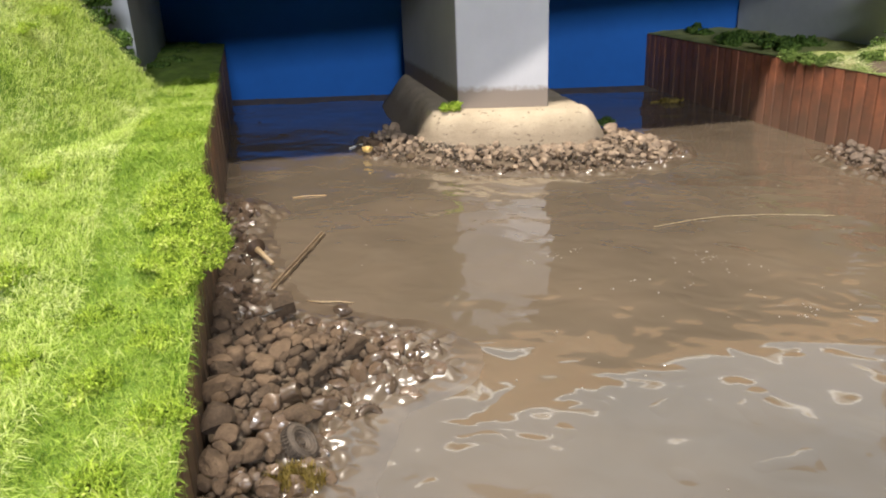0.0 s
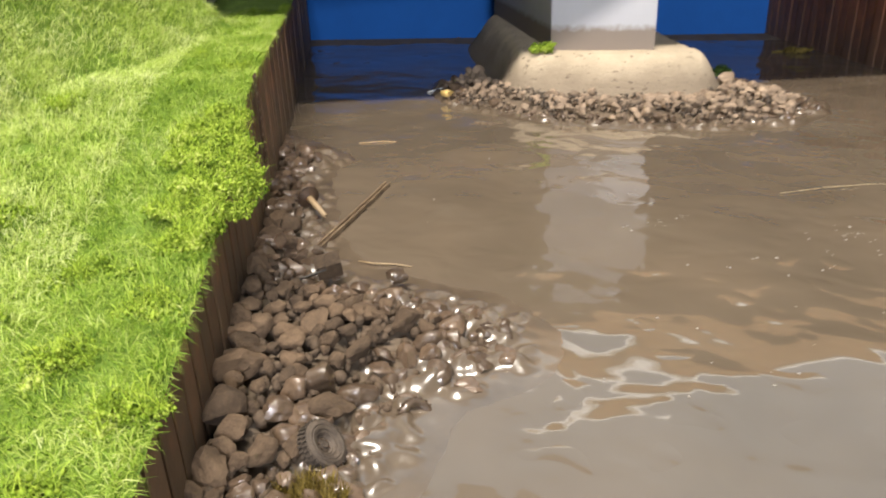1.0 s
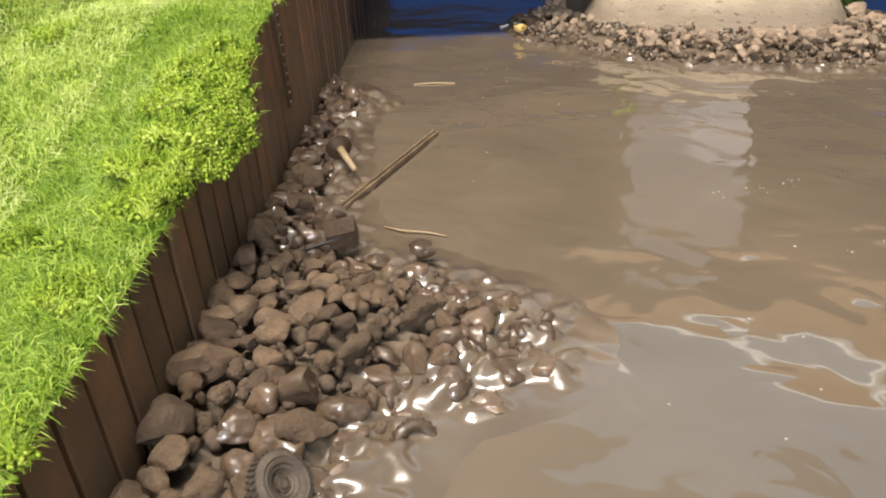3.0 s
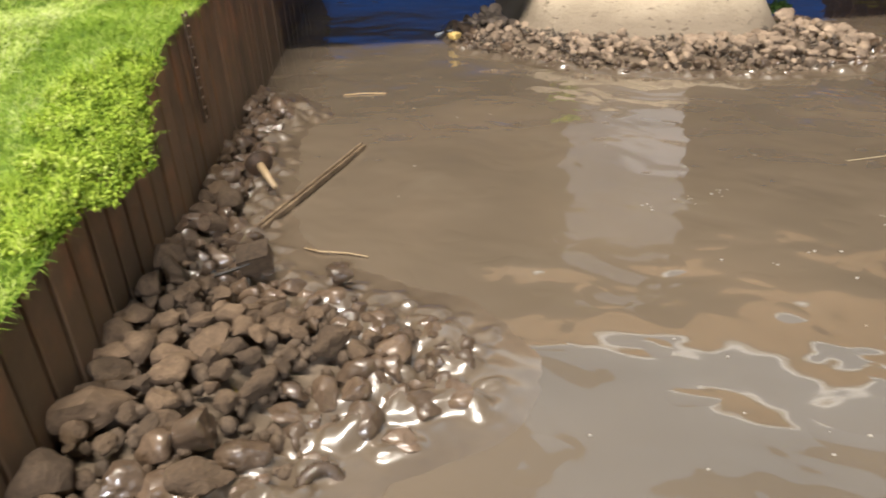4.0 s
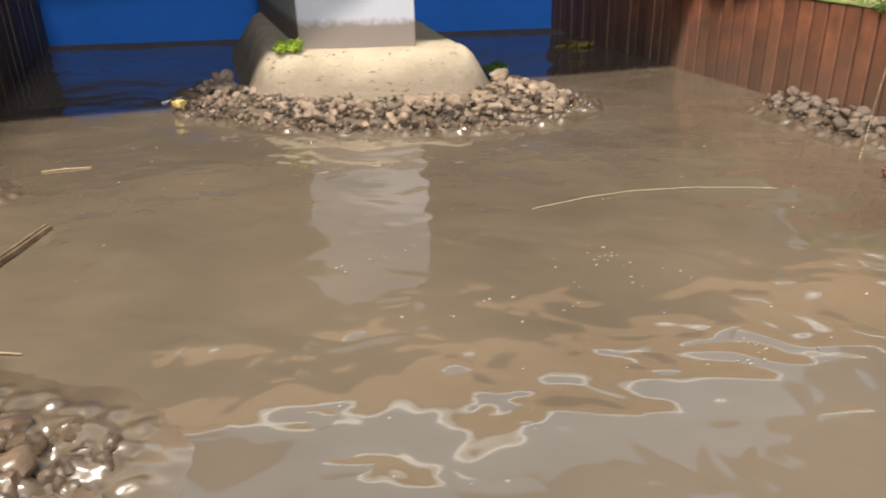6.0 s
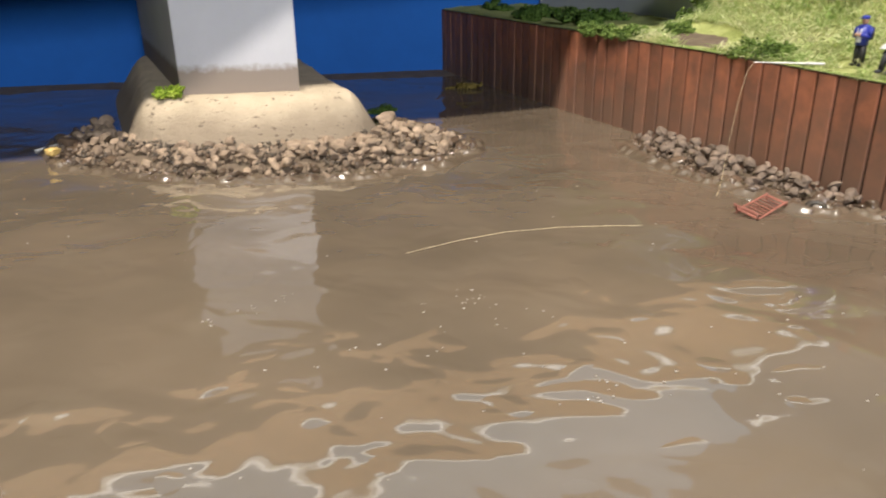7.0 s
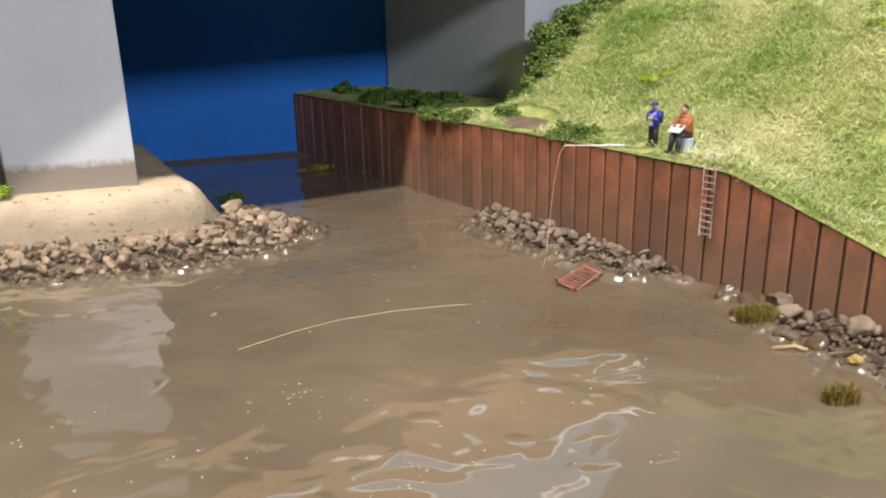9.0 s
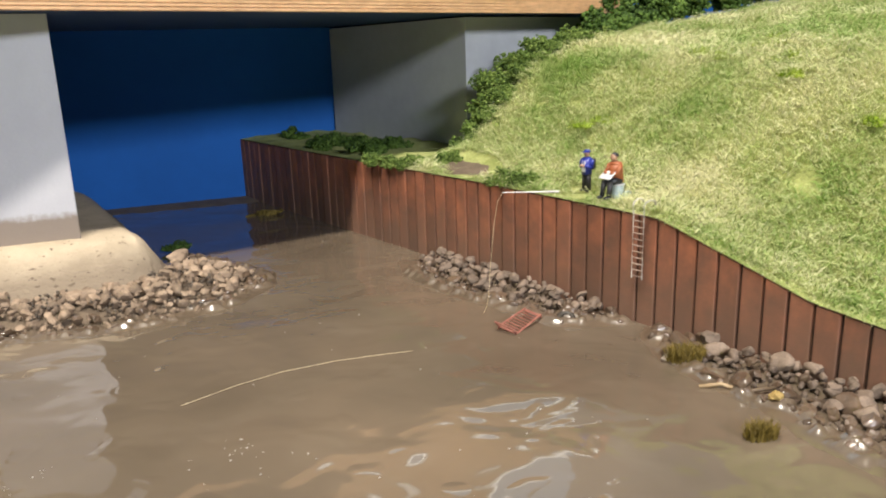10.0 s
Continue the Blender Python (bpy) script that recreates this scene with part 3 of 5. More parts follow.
def fibres(roots, length, width, lean, rng, lean_dir=None, droop=0.0):
    """Bent tapering fibres on the given roots: each a quad and a triangle."""
    n = len(roots)
    phi = rng.uniform(0, 2 * math.pi, n)
    h = np.stack([np.cos(phi), np.sin(phi)], 1)
    if lean_dir is not None:
        h = h * 0.8 + np.array(lean_dir)[None, :]
        h /= np.linalg.norm(h, axis=1)[:, None]
    ln = rng.uniform(length[0], length[1], n)
    tilt = rng.uniform(lean[0], lean[1], n)
    mid = np.concatenate([h * (np.sin(tilt * 0.7) * ln * 0.5)[:, None], (np.cos(tilt * 0.7) * ln * 0.5)[:, None]], 1)
    end = np.concatenate([h * (np.sin(tilt) * ln * 0.95)[:, None], ((np.cos(tilt) - droop * rng.uniform(0.4, 1, n)) * ln * 0.85)[:, None]], 1)
    side = np.stack([-h[:, 1], h[:, 0], rng.uniform(-0.6, 0.6, n)], 1) * (width * rng.uniform(0.6, 1.2, n))[:, None] * 0.5
    v = np.stack([roots - side, roots + side, roots + mid + side * 0.8, roots + mid - side * 0.8, roots + end], 1).reshape(-1, 3)
    b = np.arange(n)[:, None] * 5
    return v, [b + np.array([[0, 1, 2, 3]]), b + np.array([[3, 2, 4]])]


OCTA = np.array([(1, 0, 0), (-1, 0, 0), (0, 1, 0), (0, -1, 0), (0, 0, 1), (0, 0, -1)], dtype=float)
OCTA_F = np.array([(0, 2, 4), (2, 1, 4), (1, 3, 4), (3, 0, 4), (2, 0, 5), (1, 2, 5), (3, 1, 5), (0, 3, 5)])


def crumbs(centres, size, rng):
    """Irregular foam crumbs at the centres."""
    n = len(centres)
    v = OCTA[None] * rng.uniform(0.45, 1.35, (n, 6, 1))
    q = rng.normal(size=(n, 4))
    q /= np.linalg.norm(q, axis=1)[:, None]
    w, x, y, z = q.T
    rot = np.stack([1 - 2 * (y * y + z * z), 2 * (x * y - z * w), 2 * (x * z + y * w), 2 * (x * y + z * w), 1 - 2 * (x * x + z * z),
                    2 * (y * z - x * w), 2 * (x * z - y * w), 2 * (y * z + x * w), 1 - 2 * (x * x + y * y)], 1).reshape(n, 3, 3)
    v = np.einsum("nij,nkj->nki", rot, v) * rng.uniform(size[0], size[1], (n, 1, 1)) + centres[:, None, :]
    f = (np.arange(n)[:, None, None] * 6 + OCTA_F[None]).reshape(-1, 3)
    return v.reshape(-1, 3), [f]


def bush(name, at, radii, count, size, mat, label, seed, category="bush", group="", hairs=0):
    """A clump of foam crumbs with sub-clumps, hollows and an uneven outline, with a few stray fibres."""
    rng = np.random.default_rng(seed)
    k = 14
    lobes = rng.normal(size=(k, 3))
    lobes /= np.linalg.norm(lobes, axis=1)[:, None]
    lobes *= rng.uniform(0.25, 0.95, (k, 1))
    lobes[:, 2] = np.abs(lobes[:, 2]) * 0.85
    pick = rng.integers(0, k, count)
    d = rng.normal(size=(count, 3))
    d /= np.linalg.norm(d, axis=1)[:, None]
    c = lobes[pick] + d * rng.uniform(0.08, 0.42, (count, 1)) * rng.uniform(0.55, 1.2, k)[pick][:, None]
    c[:, 2] = np.maximum(c[:, 2], -0.15)
    c *= np.array(radii)[None]
    v, f = crumbs(c, size, rng)
    if hairs:
        hv, hf = fibres(c[rng.integers(0, count, hairs)], (3, 7), 0.22, (0.4, 1.6), rng)
        f = f + [q + len(v) for q in hf]
        v = np.concatenate([v, hv])
    ob = put(name, np_mesh(name, v, f, mat), at=at)
    return tagged(ob, label, category, group)


# ---- grass on the banks ----
def bank_points(side, n, y0, y1, s0, s1, rng, keep=None):
    wall, nn, ground = (left_wall, LEFT_N, left_ground) if side == "left" else (right_wall, RIGHT_N, right_ground)
    out = []
    ys, ss = rng.uniform(y0, y1, n), rng.uniform(s0, s1, n)
    for y, s in zip(ys.tolist(), ss.tolist()):
        x, yy = wall(y) + nn.x * s, y + nn.y * s
        if keep is None or keep(x, yy, s):
            out.append((x, yy, ground(y, max(0.0, s)) - 0.3))
    return np.array(out)


def patchy(x, y, s):
    return n2(x, y, 20, 11) > -0.55


def lit_left(x, y, s):
    return deck_c(x, y) < DECK_C + 60 and patchy(x, y, s)


def lit_right(x, y, s):
    bare = ((x - 238) / 16) ** 2 + ((y - 490) / 34) ** 2 < 1
    trod = ((x - 262) / 13) ** 2 + ((y - 386) / 22) ** 2 < 1 and s < 24 and n2(x, y, 5, 9) > -0.25
    return deck_c(x, y) < DECK_C - 2 and patchy(x, y, s) and not bare and not trod


def grass():
    rng = np.random.default_rng(5)
    v, f = fibres(bank_points("left", 150000, 10, 520, 1.0, 100, rng, lit_left), (2.5, 7.0), 0.21, (0.75, 1.6), rng)
    tagged(put("grass", np_mesh("grass", v, f, GRASS_L)), "bright yellow-green static grass on the flat bank", "grass", kind="stuff")
    v, f = fibres(bank_points("left", 90000, -20, 520, 70, 200, rng, lit_left), (4, 9), 0.25, (0.9, 1.6), rng)
    tagged(put("grass", np_mesh("grass", v, f, GRASS_HILL)), "long matted yellow-green static grass on the hill", "grass", kind="stuff")
    v, f = fibres(bank_points("left", 60000, 60, 520, 34, 130, rng, lit_left), (4, 9), 0.28, (0.6, 1.6), rng, (-LEFT_N.x * 0.6, -LEFT_N.y * 0.6), 0.2)
    tagged(put("grass", np_mesh("grass", v, f, GRASS_HILL)), "shaggy yellow-green static grass on the steep slope", "grass", kind="stuff")
    v, f = fibres(bank_points("left", 6000, 10, 500, -0.5, 4.0, rng), (3, 6.5), 0.28, (0.4, 1.5), rng, (-LEFT_N.x * 0.4, -LEFT_N.y * 0.4), 0.25)
    tagged(put("grass", np_mesh("grass", v, f, GRASS_L)), "grass fringe hanging over the pile heads", "grass", kind="stuff")
    v, f = fibres(bank_points("right", 110000, 120, 640, 3.0, 110, rng, lit_right), (5, 12), 0.42, (0.9, 1.6), rng)
    tagged(put("grass", np_mesh("grass", v, f, GRASS_R)), "straw-green static grass on the lower slope", "grass", kind="stuff")
    v, f = fibres(bank_points("right", 120000, 60, 760, 105, 420, rng, lit_right), (8, 17), 0.6, (0.95, 1.6), rng)
    tagged(put("grass", np_mesh("grass", v, f, GRASS_R)), "matted straw-green static grass on the hill", "grass", kind="stuff")
    v, f = fibres(bank_points("right", 5000, 120, 560, 0.2, 4.0, rng), (1.5, 3.2), 0.32, (0.7, 1.5), rng, (-RIGHT_N.x, -RIGHT_N.y), 0.4)
    tagged(put("grass", np_mesh("grass", v, f, GRASS_R)), "short grass fringe along the pile heads", "grass", kind="stuff")


grass()


def on_left(y, s):
    return (left_wall(y) + LEFT_N.x * s, y + LEFT_N.y * s, left_ground(y, max(0, s)))


def on_right(y, s):
    return (right_wall(y) + RIGHT_N.x * s, y + RIGHT_N.y * s, right_ground(y, max(0, s)))


def bushes():
    lab = "yellow-green foam bush hanging over the wall's edge"
    for i, (y, s, r, h) in enumerate([(176, 3, 7, 5), (187, 0, 8, 6), (197, -2, 8, 8), (206, -2, 8, 8), (217, -1, 8, 8), (229, 1, 8, 6), (242, 4, 7, 5), (200, 9, 9, 5), (217, 10, 9, 6), (186, 11, 8, 4), (232, 13, 8, 5)]):
        x, yy, z = on_left(y, s)
        bush("bush", (x, yy, z + 1), (r * 1.1, r * 1.1, h), 2000, (0.25, 0.75), FOAM, lab, 100 + i, group="bushes on the left wall", hairs=420)
    for i, (y, s, r) in enumerate([(70, 8, 9), (92, 15, 8), (112, 6, 8), (128, 22, 9), (146, 9, 8), (160, 26, 8), (172, 7, 7), (300, 9, 7), (330, 30, 8), (140, 45, 9), (255, 60, 9), (190, 60, 10), (230, 88, 10), (260, 95, 11), (300, 90, 11), (340, 80, 10), (290, 110, 12), (330, 108, 12), (380, 75, 10), (215, 105, 11), (250, 120, 12)]):
        x, yy, z = on_left(y, s)
        bush("foam_tuft", (x, yy, z + 0.3), (r * 1.2, r, 4.5), 500, (0.3, 0.8), FOAM, "low tuft of moss-green foam in the grass", 140 + i, "tuft", "foam tufts in the grass", 260)
    for i, (x, y, z, r) in enumerate([(-242, 412, 78, 9), (-248, 412, 90, 10), (-254, 412, 102, 11), (-260, 413, 114, 12), (-266, 415, 126, 13), (-272, 417, 137, 14), (-280, 419, 149, 15)]):
        bush("hedge_bush", (x, y, z), (r * 1.3, r * 1.2, r * 1.2), 1500, (0.6, 1.4), FOAM_DARK, "dark green foam bush at the hill's end", 160 + i, group="hedge at the left hill")
    spots = [(250, 545, 55, 10), (262, 549, 60, 10), (266, 550, 74, 10), (271, 551, 88, 10), (282, 554, 101, 11), (300, 560, 114, 11), (318, 565, 121, 11), (338, 571, 126, 11),
             (360, 578, 130, 12), (384, 585, 134, 12), (412, 594, 138, 13), (440, 602, 150, 14), (470, 612, 155, 15), (505, 622, 160, 16), (545, 635, 165, 16), (590, 650, 170, 17)]
    for i, (x, y, z, r) in enumerate(spots):
        bush("hedge_bush", (x, y - 1, z - 5), (r * 1.75, r * 1.3, r * (1.5 if i < 9 else 2.0)), 2000, (0.6, 1.5) if i < 9 else (1.2, 2.6), FOAM_DARK if i > 8 else FOAM_MID, "dense green foam hedge bush beside the bridge", 180 + i, group="hedge at the right hill")
        if i > 8:
            bush("hedge_bush", (x + 8, y + 14, z + 20), (r * 2.0, r * 1.2, r * 1.9), 1700, (1.3, 2.8), FOAM_DARK, "tall dark green foam hedge bush", 360 + i, group="hedge at the right hill")
        if i < 9:
            bush("hedge_bush", (x - 3, y - 15, z - 10), (r * 1.2, r * 1.1, r), 1300, (0.5, 1.3), FOAM_MID, "dense green foam hedge bush beside the bridge", 340 + i, group="hedge at the right hill")
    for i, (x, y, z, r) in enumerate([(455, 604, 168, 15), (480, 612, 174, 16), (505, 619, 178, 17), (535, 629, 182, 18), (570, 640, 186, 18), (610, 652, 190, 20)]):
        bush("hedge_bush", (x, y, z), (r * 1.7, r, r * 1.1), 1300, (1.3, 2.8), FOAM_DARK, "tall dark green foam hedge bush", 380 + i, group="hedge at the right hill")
    for i, (y, s, r) in enumerate([(438, 5, 13), (426, 7, 11), (550, 1, 10), (536, 0, 10), (520, 3, 9), (530, 14, 9), (505, 22, 8)]):
        x, yy, z = on_right(y, s)
        bush("bush", (x, yy, z), (r * 1.1, r, 8.5), 1100, (0.45, 1.0), FOAM_MID, "olive-green foam bush on the wall's edge", 220 + i, group="bushes on the right wall")
    rng = random.Random(8)
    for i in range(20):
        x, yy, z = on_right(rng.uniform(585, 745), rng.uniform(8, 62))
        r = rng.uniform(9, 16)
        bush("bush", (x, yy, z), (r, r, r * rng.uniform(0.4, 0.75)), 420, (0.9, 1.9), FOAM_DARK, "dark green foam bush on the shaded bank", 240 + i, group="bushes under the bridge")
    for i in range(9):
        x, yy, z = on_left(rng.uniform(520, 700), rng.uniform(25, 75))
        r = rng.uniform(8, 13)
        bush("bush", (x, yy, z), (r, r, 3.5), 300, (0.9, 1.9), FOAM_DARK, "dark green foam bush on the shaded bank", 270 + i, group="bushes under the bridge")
    rng = random.Random(18)
    for i in range(14):
        x, yy, z = on_right(rng.uniform(250, 430), rng.uniform(30, 170))
        r = rng.uniform(6, 12)
        bush("foam_tuft", (x, yy, z + 0.2), (r * 1.3, r, 3), 260, (0.4, 0.9), FOAM, "low tuft of moss-green foam in the grass", 290 + i, "tuft", "foam tufts in the grass", 260)
    bush("moss_clump", (-50, 500, 29.5), (11, 6, 6.5), 650, (0.5, 1.1), FOAM, "bright green moss clump on the concrete footing", 320, "moss")
    bush("moss_clump", (131, 673, 0), (15, 8, 4), 400, (0.7, 1.4), GRASS_OLIVE, "olive moss clump in the shaded water", 321, "moss")
    bush("moss_clump", (64, 574, 2), (9, 6, 6), 350, (0.6, 1.3), FOAM_DARK, "dark moss clump beside the footing", 322, "moss")


bushes()


def dirt_patch():
    verts, faces, rings, n = [(0, 0, 0)], [], 5, 22
    for k in range(1, rings + 1):
        for i in range(n):
            a = 2 * math.pi * i / n
            r = k / rings * (1 + 0.15 * n2(math.cos(a) * 9, math.sin(a) * 9, 6, 4))
            verts.append((15 * r * math.cos(a), 33 * r * math.sin(a), 0))
    out = []
    for x, y, _ in verts:
        px, py = 231 + x - 0.3 * y, 496 + y
        s = ((px - right_wall(py)) * RIGHT_N.x)
        st = py - RIGHT_N.y * s
        edge = min(1.0, (x / 15) ** 2 + (y / 33) ** 2)
        out.append((px, py, right_ground(st, max(0, s)) + 1.1 - 1.6 * edge + 0.4 * n2(px, py, 4, 3)))
    for i in range(n):
        faces.append((0, 1 + i, 1 + (i + 1) % n))
    for k in range(rings - 1):
        for i in range(n):
            a, b = 1 + k * n + i, 1 + k * n + (i + 1) % n
            faces.append((a, a + n, b + n, b))
    ob = put("dirt_patch", mesh_from("dirt_patch", out, faces, SOIL, True))
    tagged(ob, "bare brown earth patch in the grass", "earth", kind="structure")


dirt_patch()


# ---- stones ----
def stone_mesh(seed, mat, sub=3, worn=0.0):
    """A worn broken stone: a ball cut by random planes, then pitted."""
    rng = random.Random(seed)
    planes = []
    for _ in range(9):
        d = Vector((rng.gauss(0, 1), rng.gauss(0, 1), rng.gauss(0, 1))).normalized()
        planes.append((d, rng.uniform(0.42 + worn, 0.78 + worn)))
    bm = bmesh.new()
    bmesh.ops.create_icosphere(bm, subdivisions=sub, radius=1.0)
    for v in bm.verts:
        d = v.co.normalized()
        r = 1.0
        for p, h in planes:
            c = d.dot(p)
            if c > 0.05:
                r = min(r, h / c)
        r += 0.13 * noise.noise(d * 1.9 + Vector((seed, 0, 0))) + 0.07 * noise.noise(d * 5 + Vector((0, seed, 0))) - 0.05 * max(0.0, noise.noise(d * 9 + Vector((seed, seed, 0))))
        v.co = d * r
    me = bm_mesh("stone", bm, mat, True)
    me.set_sharp_from_angle(angle=radians(34 + 80 * worn))
    return me


STONES = {name: [stone_mesh(i * 3 + 1, m, 3, worn) for i in range(16)] for name, m, worn in
          (("dry", STONE, 0.05), ("wet", STONE_WET, 0.08), ("pale", STONE_PALE, 0.1), ("tan", STONE_TAN, 0.1))}
SMALL = {name: [stone_mesh(i * 5 + 2, m, 2, 0.08) for i in range(5)] for name, m in (("dry", STONE), ("pale", STONE_PALE), ("tan", STONE_TAN))}
GRAVELS = {"dry": STONE_LOOSE, "pale": STONE_PALE, "tan": STONE_TAN}


def edge_distance(p, line):
    best = 1e9
    for (x0, y0), (x1, y1) in zip(line, line[1:]):
        dx, dy = x1 - x0, y1 - y0
        t = max(0.0, min(1.0, ((p[0] - x0) * dx + (p[1] - y0) * dy) / (dx * dx + dy * dy)))
        best = min(best, math.hypot(p[0] - x0 - t * dx, p[1] - y0 - t * dy))
    return best


def stone_bank(name, shore, back, label, count, size, slope, top, dry, wet_width, seed, group="stones"):
    """Stones heaped between a shoreline and the wall or footing behind it, on a silt mound."""
    rng = random.Random(seed)
    poly = shore + back[::-1]
    root = thing(name, (0, 0, 0), label, "stones")
    x0, x1 = min(p[0] for p in poly), max(p[0] for p in poly)
    y0, y1 = min(p[1] for p in poly), max(p[1] for p in poly)

    def height(p):
        return min(top, edge_distance(p, shore) * slope) + 1.2 * n2(p[0], p[1], 16, seed)
    step, verts, faces, index = 3.0, [], [], {}
    for i in range(int((x1 - x0) / step) + 2):
        for j in range(int((y1 - y0) / step) + 2):
            p = (x0 + i * step, y0 + j * step)
            if inside(p, poly):
                index[i, j] = len(verts)
                verts.append((p[0], p[1], height(p) - 3.8))
    for (i, j), a in index.items():
        b, c, d = index.get((i + 1, j)), index.get((i + 1, j + 1)), index.get((i, j + 1))
        if None not in (b, c, d):
            faces.append((a, b, c, d))
    put("silt_mound", mesh_from("silt_mound", verts, faces, SOIL, True), root, label="brown silt between the stones")
    placed, tries, soaked = [], 0, []
    while len(placed) < count and tries < 60000:
        tries += 1
        p = (rng.uniform(x0, x1), rng.uniform(y0, y1))
        if not inside(p, poly):
            continue
        r = rng.uniform(*size) * (1.4 if rng.random() < 0.1 else 0.62 if rng.random() < 0.3 else 1.0)
        layer = 0 if tries < 26000 else 1
        gap = 0.66 if layer == 0 else 0.5
        if any((p[0] - q[0]) ** 2 + (p[1] - q[1]) ** 2 < (gap * (r + q[2])) ** 2 for q in placed):
            continue
        placed.append((p[0], p[1], r))
        d = edge_distance(p, shore)
        wet = d < wet_width * rng.uniform(0.5, 1.3)
        ob = put("stone", rng.choice(STONES["wet" if wet else dry]), root, (p[0], p[1], height(p) + r * (0.12 if wet else 0.22)))
        ob.scale = (r * rng.uniform(1.05, 1.6), r * rng.uniform(0.9, 1.25), r * rng.uniform(0.7, 1.1))
        ob.rotation_euler = (rng.uniform(-0.6, 0.6), rng.uniform(-0.6, 0.6), rng.uniform(0, 6.28))
        if d < wet_width * 1.2:
            soaked.append((p[0], p[1], r, height(p)))
    # smaller stones that fill the gaps, too many to tell apart
    small = SMALL[dry]
    shapes = []
    for m in small:
        co = np.zeros(len(m.vertices) * 3, dtype=np.float32)
        m.vertices.foreach_get("co", co)
        shapes.append((co.reshape(-1, 3) / MM, np.array([p.vertices[:] for p in m.polygons])))
    vs, fs, base, n = [], [], 0, 0
    while n < count * 2.4:
        p = (rng.uniform(x0, x1), rng.uniform(y0, y1))
        if not inside(p, poly):
            continue
        n += 1
        co, fa = shapes[n % 5]
        r = rng.uniform(size[0] * 0.55, size[0] * 0.95)
        m = np.array(Euler((rng.uniform(0, 6), rng.uniform(0, 6), rng.uniform(0, 6))).to_matrix())
        vs.append((co * np.array([[1.3, 1.0, 0.85]]) * r) @ m.T + np.array([[p[0], p[1], height(p) - 1.5 + rng.uniform(-0.6, 0.8)]]))
        fs.append(fa + base)
        base += len(co)
    ob = put("gravel", np_mesh("gravel", np.concatenate(vs), [np.concatenate(fs)], GRAVELS[dry], True), root, label="small brown stones filling the gaps")
    ob["kind"] = "stuff"
    return soaked


LEFT_SHORE = [(-174, 384), (-158, 374), (-134, 354), (-138, 335), (-130, 312), (-116, 285), (-102, 256), (-90, 230), (-66, 222), (-34, 216), (-18, 204), (-19, 190), (-38, 172), (-42, 152), (-44, 130), (-34, 105), (-20, 70)]
LEFT_BACK = [(left_wall(y) + 0.8, y) for y in (384, 340, 300, 260, 220, 180, 140, 100, 70)]
LEFT_SOAKED = stone_bank("stone_bank", LEFT_SHORE, LEFT_BACK, "heap of dusty brown broken stones, wet at the waterline", 300, (2.2, 4.3), 0.30, 9, "dry", 22, 3)
FOOT_SHORE = [(-128, 540), (-121, 505), (-100, 468), (-70, 455), (-38, 439), (14, 431), (56, 433), (92, 447), (113, 476), (116, 498), (100, 528), (74, 560)]
FOOT_BACK = [(-98, 548), (-84, 516), (-66, 494), (-34, 482), (0, 481), (28, 483), (50, 493), (62, 512), (64, 530), (62, 556)]
FOOT_SOAKED = stone_bank("stone_bank", FOOT_SHORE, FOOT_BACK, "ring of pale brown stones round the footing", 300, (1.9, 3.3), 0.28, 6.5, "pale", 12, 5)
RIGHT_SHORE = [(196, 490), (191, 462), (197, 445), (206, 415), (218, 392), (232, 362), (246, 356), (262, 350)]
RIGHT_BACK = [(right_wall(y) - 0.8, y) for y in (490, 460, 430, 400, 370, 350)]
RIGHT_SOAKED = stone_bank("stone_bank", RIGHT_SHORE, RIGHT_BACK, "low heap of brown stones at the rusty wall", 150, (1.5, 3.1), 0.22, 5, "tan", 12, 7)
NEAR_SHORE = [(268, 338), (262, 328), (256, 308), (256, 285), (262, 262), (264, 240), (266, 222), (272, 190), (285, 150)]
NEAR_BACK = [(right_wall(y) - 0.8, y) for y in (338, 310, 280, 250, 220, 190, 150)]
NEAR_SOAKED = stone_bank("stone_bank", NEAR_SHORE, NEAR_BACK, "heap of brown stones sinking into the mud", 190, (1.6, 3.5), 0.13, 3.6, "tan", 20, 9)


def loose_stone(at, r, mat, label, seed, squash=0.7):
    ob = put("stone", stone_mesh(seed, mat), at=at)
    ob.scale = (r, r * 0.9, r * squash)
    tagged(ob, label, "stone")


loose_stone((-108, 485, 5.5), 4.8, STONE_YELLOW, "single yellow ochre stone among the others", 71)
loose_stone((265.5, 260, 3.6), 3.8, STONE_YELLOW, "single yellow ochre stone at the mud's edge", 72)
loose_stone((-27, 175, 1.0), 4.4, STONE_WET, "flat wet pebble set in the glossy mud", 73, 0.4)
loose_stone((-33, 190, 1.2), 3.6, STONE_WET, "flat wet pebble set in the glossy mud", 74, 0.4)
loose_stone((-40, 165, 1.4), 3.8, STONE_WET, "flat wet pebble set in the glossy mud", 75, 0.5)


loose_stone((-62, 224, 6.0), 4.6, STONE_WET, "larger smooth wet stone at the mud's edge", 76, 0.6)
loose_stone((-30, 214, 1.0), 2.6, STONE_WET, "small wet pebble set in the glossy mud", 77, 0.6)
loose_stone((-24, 206, 0.8), 2.2, STONE_WET, "small wet pebble set in the glossy mud", 78, 0.6)


